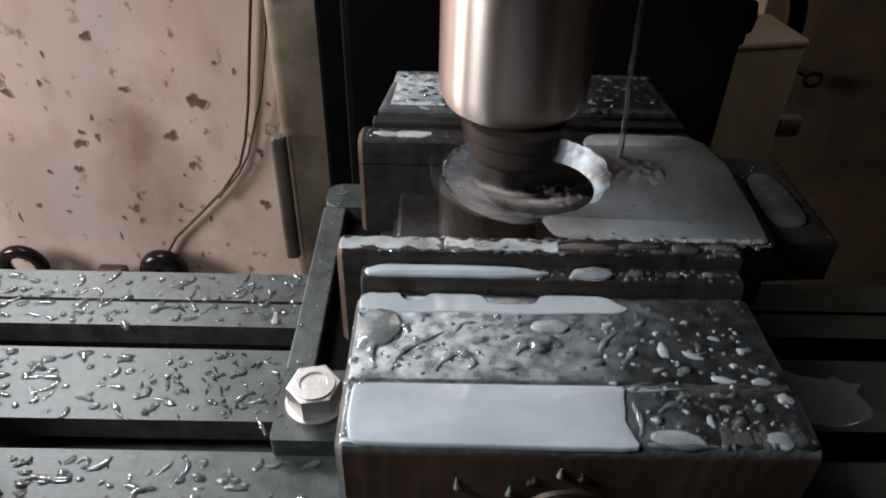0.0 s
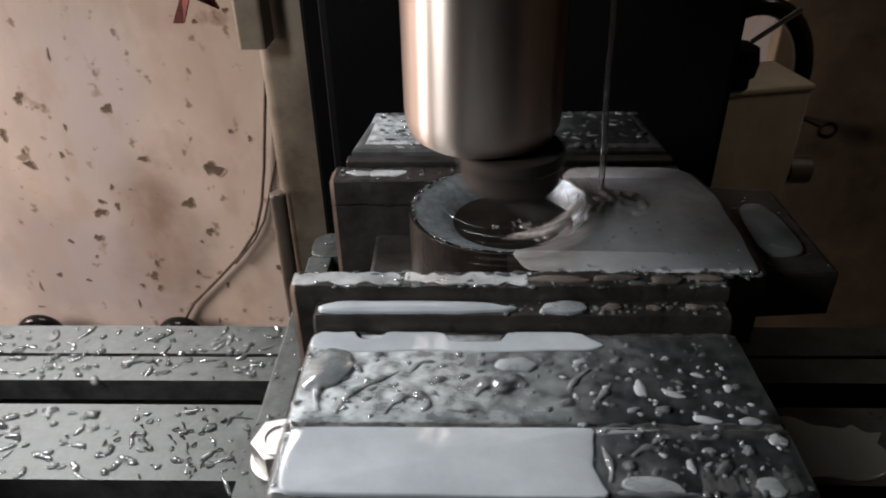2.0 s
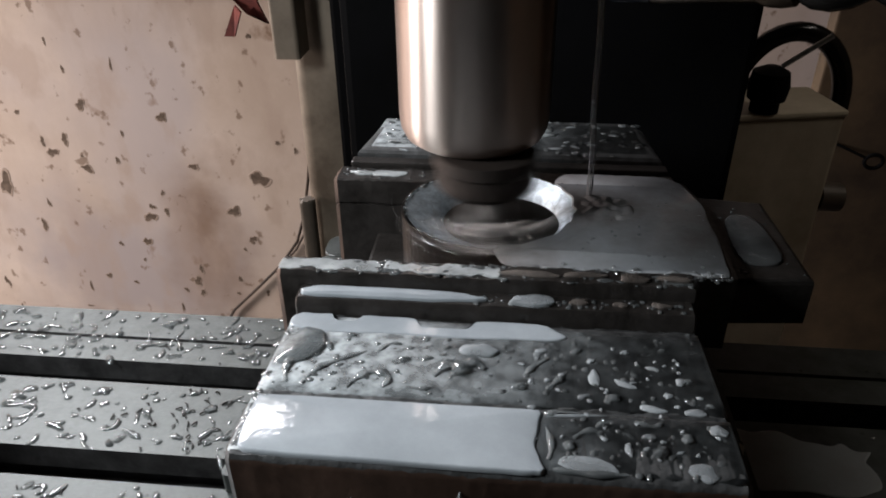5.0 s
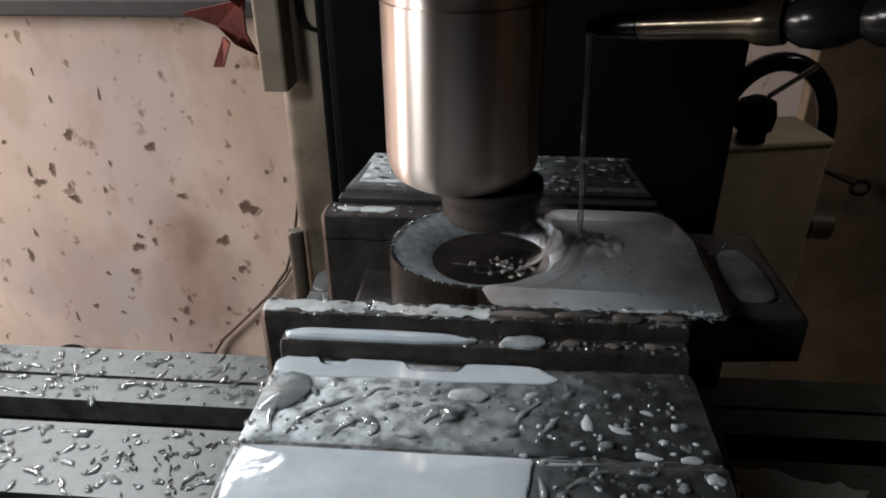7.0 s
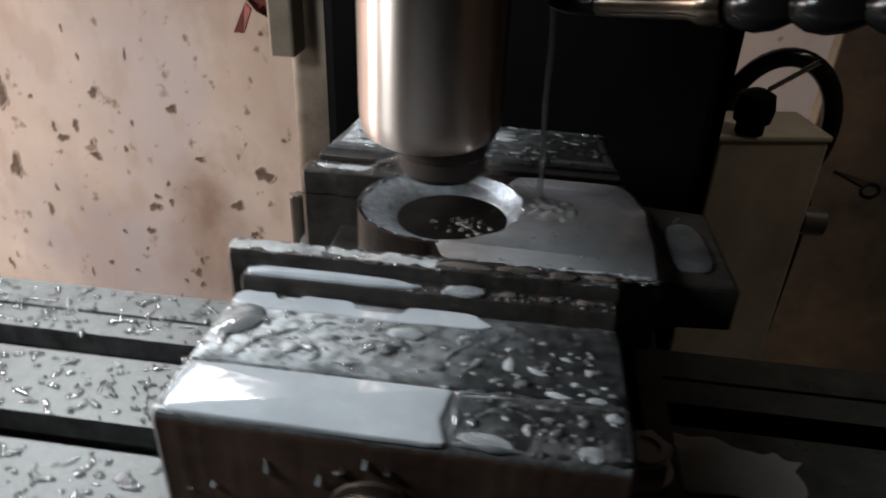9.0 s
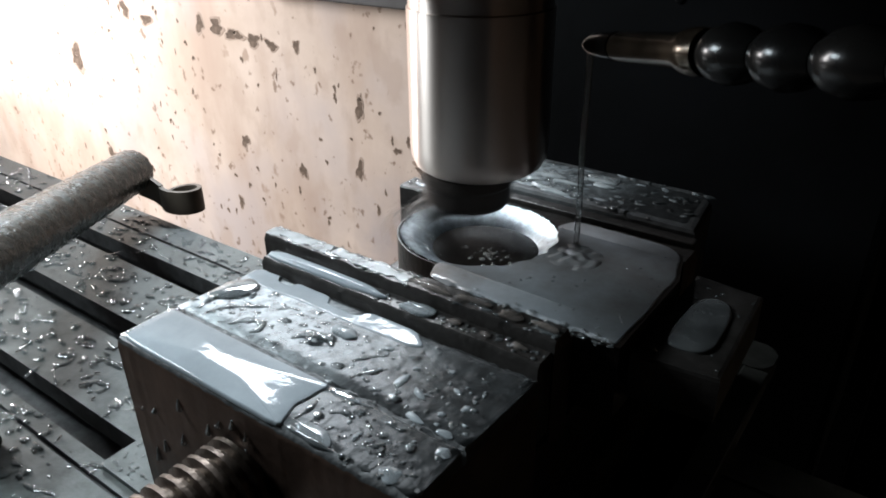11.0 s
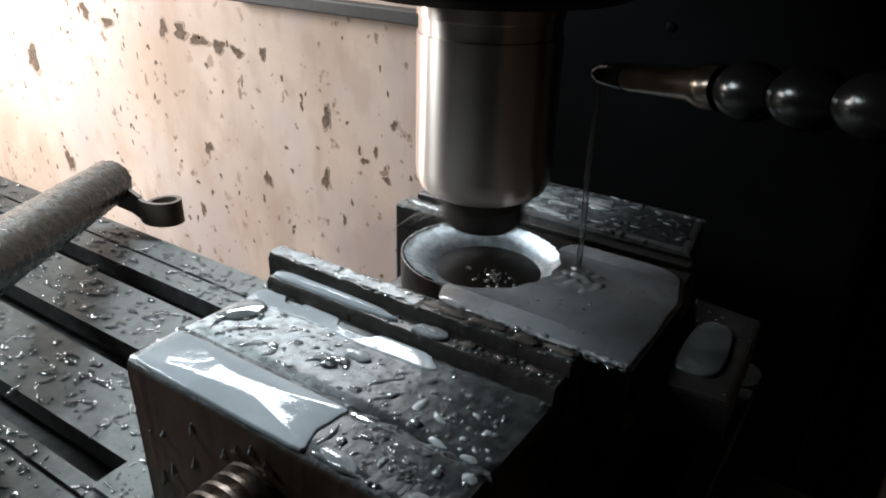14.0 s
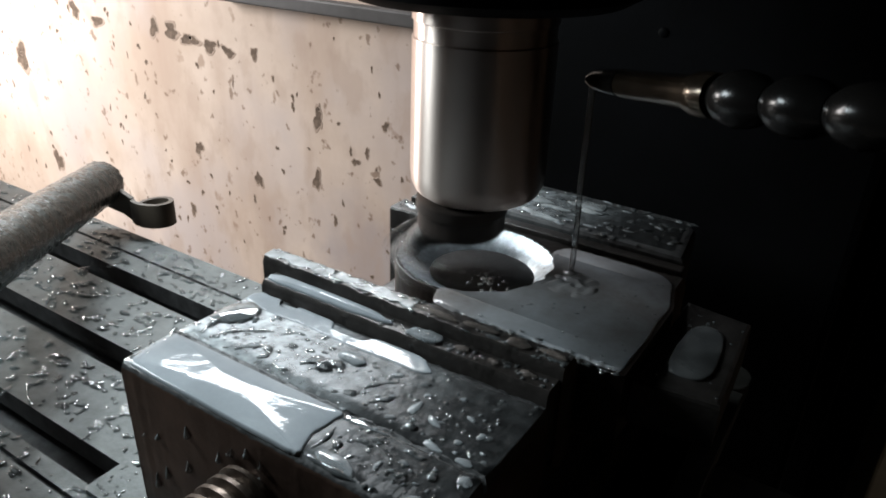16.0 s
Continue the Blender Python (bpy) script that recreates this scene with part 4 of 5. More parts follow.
def drops():
    rng = random.Random(11)
    bm = bmesh.new()
    # drops over the table, clustered in wandering runs
    slots = (0.025, 0.1, 0.174)

    def dry(x, y, gap):
        return min(abs(y - c) for c in slots) < gap or x > -0.137 and y > 0.084 or x > -0.158 and y < 0.04

    for _ in range(1250):
        x, y = rng.uniform(-0.75, -0.1), rng.uniform(-0.034, 0.234)
        if dry(x, y, 0.0125):
            continue
        add_drop(bm, rng, x, y, 0.0001, rng.choice((0.0007, 0.0009, 0.0012, 0.0017, 0.0023)), rng.choice((1, 1.2, 1.5)), rng.gauss(0, 0.5))
    for _ in range(760):
        x, y = rng.uniform(-0.7, -0.12), rng.uniform(-0.032, 0.232)
        if dry(x, y, 0.0135):
            continue
        add_worm(bm, rng, x, y, 0.0001, rng.uniform(0.004, 0.016), rng.uniform(0.0009, 0.0025), rng.gauss(-0.1, 0.5), 1.5, 12)
    for _ in range(380):
        x, y = rng.uniform(-0.66, -0.1), rng.uniform(-0.03, 0.23)
        rx, ry = rng.uniform(0.002, 0.0056), rng.uniform(0.0013, 0.0026)
        if dry(x, y, 0.0125 + ry):
            continue
        add_puddle(bm, blob_outline(rng, x, y, rx, ry, 14, 0.3, rng.gauss(0.1, 0.3)), 0.0001, rng.uniform(0.0007, 0.0013), 4, rim=0.0016, soft=1)
    for _ in range(70):
        x, y = rng.uniform(0.14, 0.32), rng.uniform(-0.03, 0.234)
        if min(abs(y - c) for c in slots) > 0.0125:
            add_drop(bm, rng, x, y, 0.0001, rng.uniform(0.0007, 0.0016), rng.choice((1, 1.3)), rng.gauss(0, 0.6))
    for _ in range(45):
        add_drop(bm, rng, rng.uniform(-0.131, -0.118), rng.uniform(0.09, 0.33), 0.0131, rng.uniform(0.0006, 0.0013), rng.choice((1, 1.5)), rng.uniform(0, 3))
    for _ in range(40):
        add_drop(bm, rng, rng.uniform(-0.154, -0.084), rng.uniform(0.012, 0.035), 0.0041, rng.uniform(0.0006, 0.0012), rng.choice((1, 1.5)), rng.uniform(0, 3))
    tagged(part("table_drops", bm, M_DROP, smooth=70), "scattered coolant drops on the table", "coolant", kind="stuff")
    bm = bmesh.new()

    for _ in range(210):
        x, y = rng.uniform(-0.077, 0.078), rng.uniform(0.032, 0.079)
        if y > 0.069 and x < 0.034:
            continue
        add_drop(bm, rng, x, y, jaw_z(y), rng.choice((0.0004, 0.0006, 0.0008, 0.0012)), rng.choice((1, 1.2, 1.6)), rng.uniform(0, 3))
    for _ in range(70):
        x, y = rng.uniform(0.026, 0.078), rng.uniform(0.003, 0.028)
        add_drop(bm, rng, x, y, jaw_z(y), rng.choice((0.0007, 0.001, 0.0014)), rng.choice((1, 1.4)), rng.uniform(0, 3))
    for _ in range(60):
        add_drop(bm, rng, rng.uniform(-0.078, -0.072), rng.uniform(0.004, 0.028), 0.1256, rng.uniform(0.0006, 0.0013), 1.2, rng.uniform(0, 3))
    for _ in range(70):
        add_drop(bm, rng, rng.uniform(-0.089, 0.083), rng.uniform(0.0945, 0.1035), 0.1344, rng.uniform(0.0005, 0.0012), rng.choice((1, 1.5)), rng.gauss(0, 0.2))
    for _ in range(24):
        add_worm(bm, rng, rng.uniform(-0.088, 0.07), rng.uniform(0.0955, 0.1025), 0.1343, rng.uniform(0.005, 0.014), rng.uniform(0.0008, 0.0018), 0.0, 0.25)
    for _ in range(60):
        add_drop(bm, rng, rng.uniform(-0.01, 0.08), rng.uniform(0.084, 0.0918), 0.1284, rng.uniform(0.0005, 0.0012), 1.2, rng.uniform(0, 3))
    for _ in range(150):
        add_drop(bm, rng, rng.uniform(-0.072, 0.082), rng.uniform(0.234, 0.284), 0.1289, rng.uniform(0.0007, 0.002), rng.choice((1, 1.5, 2.2)), rng.gauss(0, 0.5))
    for _ in range(60):
        add_drop(bm, rng, rng.uniform(-0.09, 0.095), rng.uniform(0.209, 0.222), 0.1224, rng.uniform(0.0005, 0.0012), 1.4, rng.uniform(0, 3))
    for _ in range(60):
        add_drop(bm, rng, rng.uniform(0.02, 0.1), 0.1085 + rng.gauss(0, 0.0018), 0.1312, rng.uniform(0.0005, 0.0011), 1.2, rng.uniform(0, 3))
    for _ in range(36):
        add_drop(bm, rng, rng.uniform(0.03, 0.1), rng.uniform(0.112, 0.2), 0.1307, rng.uniform(0.0004, 0.0009), 1.2, rng.uniform(0, 3))
    for _ in range(40):
        a = rng.uniform(2.2, 5.6)
        add_drop(bm, rng, HX + 0.0428 * math.cos(a), HY + 0.0428 * FLAT * math.sin(a), 0.1301, rng.uniform(0.0005, 0.001), 1.3, rng.uniform(0, 3))
    for _ in range(30):
        add_drop(bm, rng, rng.uniform(0.104, 0.137), rng.uniform(0.122, 0.19), 0.1225, rng.uniform(0.0005, 0.001), 1.3, rng.uniform(0, 3))
    for _ in range(46):
        y = rng.uniform(0.004, 0.079)
        add_drop(bm, rng, -0.0778 + rng.gauss(0, 0.0005), y, jaw_z(y) - 0.0003, rng.uniform(0.0007, 0.0015), 1.2, rng.uniform(0, 3))
    for _ in range(90):
        add_drop(bm, rng, rng.uniform(-0.089, 0.083), rng.choice((0.0945, 0.1038, 0.1030)) + rng.gauss(0, 0.0003), 0.1342, rng.uniform(0.0005, 0.0013), rng.choice((1, 1.6)), rng.gauss(0, 0.3))
    for _ in range(50):
        add_drop(bm, rng, rng.uniform(0.0, 0.1), 0.1068 + rng.gauss(0, 0.0006), 0.1300, rng.uniform(0.0006, 0.0015), 1.3, rng.uniform(0, 3))
    for _ in range(9):
        x, z, l = rng.uniform(-0.075, 0.06), rng.uniform(0.055, 0.118), rng.uniform(0.001, 0.005)
        tube([(x, -0.0001, z), (x + rng.gauss(0, 0.0003), -0.0003, z - l * 0.6), (x, -0.0003, z - l * 0.9), (x, -0.0001, z - l - 0.0008)], [0.0003, 0.0008, 0.0011, 0.0003], 8, bm)
    tagged(part("vise_drops", bm, M_DROP, smooth=70), "coolant drops beaded over the vise jaws", "coolant", kind="stuff")
    # larger flat blots, milky where they lie thick
    bm = bmesh.new()
    for x, y, rx, ry, turn in ((0.039, 0.048, 0.0042, 0.0024, 1.75), (0.0495, 0.0455, 0.0038, 0.0018, -0.6), (0.057, 0.033, 0.0042, 0.0019, -0.1), (0.071, 0.0325, 0.0044, 0.0015, 0.0),
                               (0.0765, 0.024, 0.0027, 0.003, 0.3), (0.068, 0.006, 0.0055, 0.0032, -0.2), (0.054, 0.0195, 0.0022, 0.0014, 0.2), (0.02, 0.062, 0.0034, 0.0018, 0.5),
                               (0.0385, 0.058, 0.0016, 0.0013, 0.0), (0.069, 0.0485, 0.0022, 0.0018, 0.4), (0.047, 0.0135, 0.0016, 0.0026, 0.2), (0.0345, 0.0375, 0.0022, 0.0014, 0.3),
                               (0.0605, 0.0555, 0.0022, 0.0014, -0.4), (0.0275, 0.0475, 0.0015, 0.0022, 0.1), (0.0515, 0.0645, 0.0016, 0.0012, 0.0), (0.0635, 0.0405, 0.002, 0.0013, 0.5)):
        add_puddle(bm, blob_outline(rng, x, y, rx, ry, 16, 0.3, turn), jaw_z(y) - 0.0001, 0.0007, 4, rim=0.0014)
    for _ in range(40):
        x, y = rng.uniform(0.012, 0.077), rng.uniform(0.003, 0.068)
        add_puddle(bm, blob_outline(rng, x, y, rng.uniform(0.0007, 0.0015), rng.uniform(0.0006, 0.0011), 12, 0.3, rng.uniform(-0.6, 0.6)), jaw_z(y) - 0.0001, 0.0006, 3, soft=1)
    for _ in range(46):
        x, y = rng.uniform(-0.07, 0.08), rng.uniform(0.235, 0.285)
        add_puddle(bm, blob_outline(rng, x, y, rng.uniform(0.0014, 0.004), rng.uniform(0.0008, 0.0018), 14, 0.25, rng.gauss(0, 0.4)), 0.1289, 0.0004, 3)
    for _ in range(13):
        x, z, l = rng.uniform(-0.076, 0.03), rng.uniform(0.07, 0.118), rng.uniform(0.002, 0.009)
        tube([(x, -0.0001, z), (x, -0.0003, z - l * 0.5), (x + rng.gauss(0, 0.0004), -0.0004, z - l * 0.85), (x, -0.0003, z - l), (x, -0.0001, z - l - 0.0012)],
             [0.0003, 0.0008, 0.0014, 0.0012, 0.0003], 8, bm)
    tagged(part("coolant_blots", bm, M_BLOT, smooth=70), "milky coolant blots and drips on the vise jaws", "coolant", kind="stuff")
    bm = bmesh.new()
    for w, way in ((0.0019, ((-0.070, 0.036), (-0.072, 0.046), (-0.067, 0.056), (-0.061, 0.060), (-0.0575, 0.055))), (0.0014, ((-0.064, 0.035), (-0.061, 0.044), (-0.053, 0.051), (-0.043, 0.058))),
                   (0.0018, ((-0.048, 0.035), (-0.044, 0.042), (-0.038, 0.0445), (-0.0335, 0.041), (-0.036, 0.035))), (0.0024, ((-0.018, 0.044), (-0.013, 0.051), (-0.004, 0.053), (0.001, 0.049))),
                   (0.0013, ((0.014, 0.047), (0.018, 0.053), (0.0245, 0.06))), (0.0014, ((0.022, 0.04), (0.0265, 0.046), (0.03, 0.052))), (0.0011, ((-0.041, 0.056), (-0.037, 0.062), (-0.031, 0.0625))),
                   (0.0012, ((0.021, 0.0262), (0.0245, 0.0278), (0.034, 0.0282))), (0.0013, ((0.023, 0.0035), (0.034, 0.0028), (0.048, 0.0032))), (0.0012, ((0.0215, 0.021), (0.023, 0.013), (0.0215, 0.006))),
                   (0.0013, ((0.03, 0.017), (0.035, 0.0205), (0.0415, 0.019))), (0.0011, ((0.05, 0.026), (0.056, 0.0245), (0.06, 0.0265))), (0.001, ((-0.027, 0.037), (-0.021, 0.0365), (-0.016, 0.0385)))):
        add_run(bm, rng, way, w, jaw_z)
    for x, y, rx, ry, turn in ((-0.0085, 0.0485, 0.0042, 0.003, 0.4), (-0.030, 0.0525, 0.0022, 0.0016, 0.2), (-0.0525, 0.0665, 0.002, 0.0013, 0.0), (0.0125, 0.0405, 0.0026, 0.0018, 0.5),
                               (0.0335, 0.0635, 0.0022, 0.0014, 0.6), (0.0445, 0.0375, 0.0024, 0.0018, 0.3), (0.0285, 0.0135, 0.0024, 0.0017, 0.1), (0.0565, 0.0125, 0.0032, 0.002, 0.5),
                               (0.0395, 0.0235, 0.0022, 0.0015, 0.2), (0.066, 0.0195, 0.0024, 0.0016, 0.6), (-0.0235, 0.066, 0.0017, 0.0012, 0.0), (0.0065, 0.0375, 0.0014, 0.0011, 0.0)):
        add_puddle(bm, blob_outline(rng, x, y, rx, ry, 18, 0.3, turn), jaw_z(y) - 0.0002, 0.75 * min(rx, ry), 6, rim=0.9 * min(rx, ry))
    for _ in range(45):
        x, y = rng.uniform(-0.07, 0.077), rng.uniform(0.033, 0.068)
        add_drop(bm, rng, x, y, jaw_z(y) - 0.0001, rng.uniform(0.0009, 0.0017), rng.choice((1, 1.2, 1.5)), rng.uniform(0, 1.5))
    for _ in range(14):
        x, y = rng.uniform(-0.077, -0.0735), rng.uniform(0.003, 0.03)
        add_run(bm, rng, ((x, y), (x + rng.gauss(0, 0.002), y + 0.0025), (x + rng.gauss(0.001, 0.002), y + 0.0045)), rng.uniform(0.0008, 0.0015), jaw_z)
    tagged(part("coolant_runs", bm, M_RUN, smooth=70), "clear coolant runs on the moving jaw", "coolant", kind="stuff")
    def film(bm, where):
        tagged(part("coolant_film", bm, M_FILM, smooth=70), "thin milky coolant film on the " + where, "coolant", "films on the vise")

    for x0, x1 in ((-0.0895, -0.046), (-0.045, 0.004)):
        k = (x1 - x0) / 17
        lo = [(x0 + k * q, 0.0945 + rng.choice((0, 0.0003, 0.001, 0.0026))) for q in range(18)]
        hi = [(x0 + k * q, 0.104 - rng.choice((0, 0.0004, 0.0012, 0.003))) for q in range(17, -1, -1)]
        bm = bmesh.new()
        add_puddle(bm, lo + hi, 0.1343, 0.0006, 4, rim=0.0005, dome=0.0)
        film(bm, "edge of the jaw plate")
    for _ in range(11):
        x, y = rng.uniform(-0.06, 0.074), rng.uniform(0.236, 0.282)
        bm = bmesh.new()
        add_puddle(bm, blob_outline(rng, x, y, rng.uniform(0.006, 0.014), rng.uniform(0.002, 0.004), 18, 0.35, rng.gauss(0, 0.1)), 0.1289, 0.0009, 4)
        film(bm, "top of the fixed jaw")
    for _ in range(7):
        x = rng.uniform(-0.08, 0.085)
        bm = bmesh.new()
        add_puddle(bm, blob_outline(rng, x, 0.2155, rng.uniform(0.005, 0.011), 0.003, 18, 0.3), 0.1224, 0.0008, 4)
        film(bm, "fixed jaw plate")
    bm = bmesh.new()
    for _ in range(48):
        a, r = rng.uniform(0, 6.28), rng.uniform(0, 0.016)
        add_drop(bm, rng, HX + 0.011 + r * math.cos(a), HY - 0.008 + 0.7 * r * math.sin(a), 0.1229, rng.choice((0.0005, 0.0008, 0.0011, 0.0015)))
    tagged(part("pocket_bubbles", bm, M_FOAM, smooth=70), "pale bubbles floating in the milled pocket", "bubbles", kind="stuff")
    bm = bmesh.new()
    for _ in range(110):
        x, y = rng.uniform(-0.5, -0.14), rng.uniform(0.0, 0.232)
        if rng.random() < 0.5:
            x, y = rng.gauss(-0.165, 0.02), rng.gauss(0.135, 0.02)
        if min(abs(y - c) for c in (0.025, 0.1, 0.174)) < 0.012 or x > -0.136:
            continue
        a, l = rng.uniform(0, 3.14), rng.uniform(0.0008, 0.0025)
        tube([(x - l * math.cos(a), y - l * math.sin(a), 0.0006), (x, y, 0.0012), (x + l * math.cos(a + 0.6), y + l * math.sin(a + 0.6), 0.0006)], 0.0005, 4, bm)
    tagged(part("swarf", bm, M_SWARF), "fine dark steel chips on the table", "swarf", kind="stuff")


drops()


# ---- spindle and cutter ----
SX, SY, SZ = -0.0125, 0.180, 0.163


def spindle():
    s = empty("spindle", SX, SY, SZ)
    body = lathe([(0, 0.107), (0.0362, 0.107), (0.0362, 0.0885), (0.0353, 0.0879), (0.0353, 0.0805), (0.0362, 0.0799), (0.0362, 0.012), (0.0356, 0.006),
                  (0.0335, 0.0015), (0.030, -0.001), (0, -0.001)], 96)
    part("sleeve", body, M_SPIN, s, "satin ground steel sleeve", smooth=30)
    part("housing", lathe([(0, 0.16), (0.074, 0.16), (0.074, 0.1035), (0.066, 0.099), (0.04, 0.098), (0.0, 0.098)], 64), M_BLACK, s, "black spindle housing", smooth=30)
    ecc = 0.0085
    c = lathe([(0, -0.0012), (0.0245, -0.0012), (0.0247, -0.007), (0.0235, -0.0085), (0.0235, -0.017), (0.022, -0.0195), (0, -0.0195)], 64)
    bmesh.ops.translate(c, verts=c.verts, vec=(ecc, 0, 0))
    collar = part("boring_head", c, M_COLLAR, s, "dark oily off-centre boring head", smooth=30)
    bar = tube([(ecc + 0.002, 0, -0.0185), (ecc + 0.016, 0, -0.0245), (0.033, 0, -0.0275), (0.0365, 0, -0.029)], [0.0095, 0.0085, 0.0065, 0.004], 20)
    part("cutter_arm", bar, M_DARKSTEEL, collar, "dark slanting cutter arm", smooth=40)
    tip = box(0.0355, 0.039, -0.003, 0.003, -0.0315, -0.0275, 0.0005)
    part("insert", tip, M_BOLT, collar, "small carbide insert")
    return tagged(s, "satin steel spindle with a dark boring head turning in the bore", "spindle"), collar


SPINDLE, HEAD = spindle()


# ---- coolant nozzle and jet ----
def nozzle():
    n = empty("coolant_nozzle", 0.044, 0.183, 0.236)
    d = Vector((0.82, -0.55, 0.15)).normalized()
    turn = d.to_track_quat("Z", "Y").to_matrix().to_4x4()
    obs = []

    def seg(name, prof, mt, label=""):
        bm = lathe(prof, 32)
        bmesh.ops.transform(bm, matrix=Matrix.Translation((0.0425, 0.185, 0.2295)) @ turn @ Matrix.Diagonal((0.85, 0.85, 1.35, 1)), verts=bm.verts)
        obs.append(part(name, bm, mt, None, label, smooth=40))

    seg("tip", [(0, 0), (0.0035, 0), (0.0062, 0.005), (0.0072, 0.015), (0.0074, 0.018), (0, 0.018)], M_RUBBER, "black nozzle tip")
    seg("barrel", [(0, 0.0182), (0.0070, 0.0182), (0.0075, 0.021), (0.0080, 0.05), (0.0100, 0.053), (0.0106, 0.057), (0.0100, 0.0605), (0, 0.0605)], M_NOZ, "worn bronze-coloured barrel")
    z = 0.0607
    for k in range(5):
        seg("ball_joint", [(0, z), (0.0075, z), (0.0112, z + 0.004), (0.0125, z + 0.009), (0.0112, z + 0.014), (0.0078, z + 0.0185), (0, z + 0.0185)], M_RUBBER, "black ball-jointed hose link")
        z += 0.0187
    seg("hose", [(0, z), (0.011, z), (0.011, z + 0.4), (0, z + 0.4)], M_RUBBER)
    under(n, *obs)
    tagged(n, "jointed coolant nozzle with a bronze barrel beside the spindle", "nozzle")


nozzle()


def jet():
    pts = [(0.0432 + 0.003 * k / 14 + 0.0003 * math.sin(0.7 * k), 0.1865 - 0.005 * k / 14, 0.2275 - 0.0968 * k / 14) for k in range(15)]
    rs = [0.0015 + 0.0003 * math.sin(3.1 * k) for k in range(15)]
    return tagged(part("coolant_jet", tube(pts, rs, 10), M_JET, smooth=70), "thin jet of coolant falling from the nozzle", "coolant jet")


JET = jet()


def splash():
    rng = random.Random(21)
    s = empty("coolant_splash", HX, HY, 0.128)
    for n, (r0, r1, z0, z1, span) in enumerate(((0.030, 0.050, -0.003, 0.011, 46), (0.02, 0.031, -0.02, -0.008, 90))):
        bm = bmesh.new()
        rows = []
        for i in range(19):
            f = i / 18
            a = radians(-span / 2 + span * f)
            up = math.sin(f * math.pi) * (0.7 + 0.3 * math.sin(9 * f + n))
            rows.append([bm.verts.new(((r0 + (r1 - r0) * k / 4 * (0.6 + 0.4 * up)) * math.cos(a), (r0 + (r1 - r0) * k / 4) * math.sin(a), z0 + (z1 - z0) * up * math.sin(k / 4 * 2.2))) for k in range(5)])
        for p, q in zip(rows, rows[1:]):
            for k in range(4):
                bm.faces.new((p[k], q[k], q[k + 1], p[k + 1]))
        part("water_sheet", bm, M_MURK, s, "murky sheet of thrown coolant", smooth=80)
    for n in range(7):
        bm = bmesh.new()
        a0, reach, lift = radians(rng.uniform(-55, 30)), rng.uniform(0.008, 0.026), rng.uniform(0.003, 0.009)
        pts = []
        for k in range(9):
            f = k / 8
            a, r = a0 + 0.5 * f, 0.031 + reach * f
            pts.append((r * math.cos(a), r * math.sin(a), 0.0025 + lift * 4 * f * (1 - f) + 0.003 * f))
        tube(pts, [0.0002 + 0.0009 * math.sin(0.4 + 2.4 * k / 8) for k in range(9)], 6, bm)
        part("water_streak", bm, M_MURK, s, "streak of flung coolant", smooth=80)
    bm = bmesh.new()
    for _ in range(60):
        a, r = radians(rng.gauss(0, 40)), rng.uniform(0.028, 0.05)
        p = Vector((r * math.cos(a), r * math.sin(a), rng.uniform(0.0, 0.012)))
        d = Vector((-math.sin(a), math.cos(a), 0.2)) * rng.uniform(0.0008, 0.003)
        tube([p - d, p, p + d], [0.0002, 0.0005, 0.0002], 5, bm)
    tagged(part("spray", bm, M_DROP, s, "fine drops thrown off the cutter"), kind="stuff")
    return tagged(s, "murky coolant thrown up where the cutter sweeps the bore", "splash")


SPLASH = splash()


# ---- machine column and what stands behind ----
def column():
    c = empty("machine_column", 0.02, 0.7, FLOOR)
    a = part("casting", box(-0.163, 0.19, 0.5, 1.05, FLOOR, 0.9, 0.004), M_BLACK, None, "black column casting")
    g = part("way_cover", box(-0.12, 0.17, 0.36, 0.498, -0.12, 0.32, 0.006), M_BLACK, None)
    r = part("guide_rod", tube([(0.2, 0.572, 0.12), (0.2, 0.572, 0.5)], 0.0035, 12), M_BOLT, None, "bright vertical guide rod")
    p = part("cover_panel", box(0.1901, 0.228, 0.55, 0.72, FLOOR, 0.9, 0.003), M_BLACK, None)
    # Head casting stretched right, out of view, to block light from the table.
    h = part("shading_overarm", box(-0.13, 0.43, -0.02, 0.498, 0.3235, 0.7, 0.02), M_BLACK, None, "black head casting over the spindle, widened out of view to shade the right")
    stud = part("stud", lathe([(0, 0), (0.0032, 0), (0.0032, 0.001), (0.0024, 0.0016), (0, 0.0016)], 20), M_BLACK, None, "small worn stud", smooth=40)
    stud.matrix_world = pose(0.023, 0.3598, 0.226, 90, 0, 0)
    under(c, a, g, r, p, h, stud)
    tagged(c, "black painted milling machine column", "machine column")
    s = empty("guard_post", -0.2, 0.65, FLOOR)
    m = part("post", prism(rounded(-0.236, -0.1645, 0.605, 0.70, 0.014), FLOOR, 0.9), M_POST, None, "grimy beige sheet-metal post", smooth=40)
    t = part("slot_cover", prism(rounded(-0.244, -0.226, 0.588, 0.604, 0.006), -0.27, -0.094, 0.0055, 4), M_BRACKET, None, "dark grimy oblong cover strip", smooth=50)
    k = part("bracket", prism(rounded(-0.241, -0.214, 0.562, 0.603, 0.004), 0.083, 0.5, 0.003), M_POST, None, "grimy beige bracket arm")
    w = part("cable_loop", tube([(-0.205, 0.597, 0.4), (-0.205, 0.597, 0.16), (-0.203, 0.597, 0.148), (-0.197, 0.597, 0.14), (-0.186, 0.597, 0.137)], 0.0025, 8), M_RUBBER, None, "thin black cable", smooth=60)
    under(s, m, t, k, w)
    tagged(s, "grimy beige guard post beside the column", "post")


column()


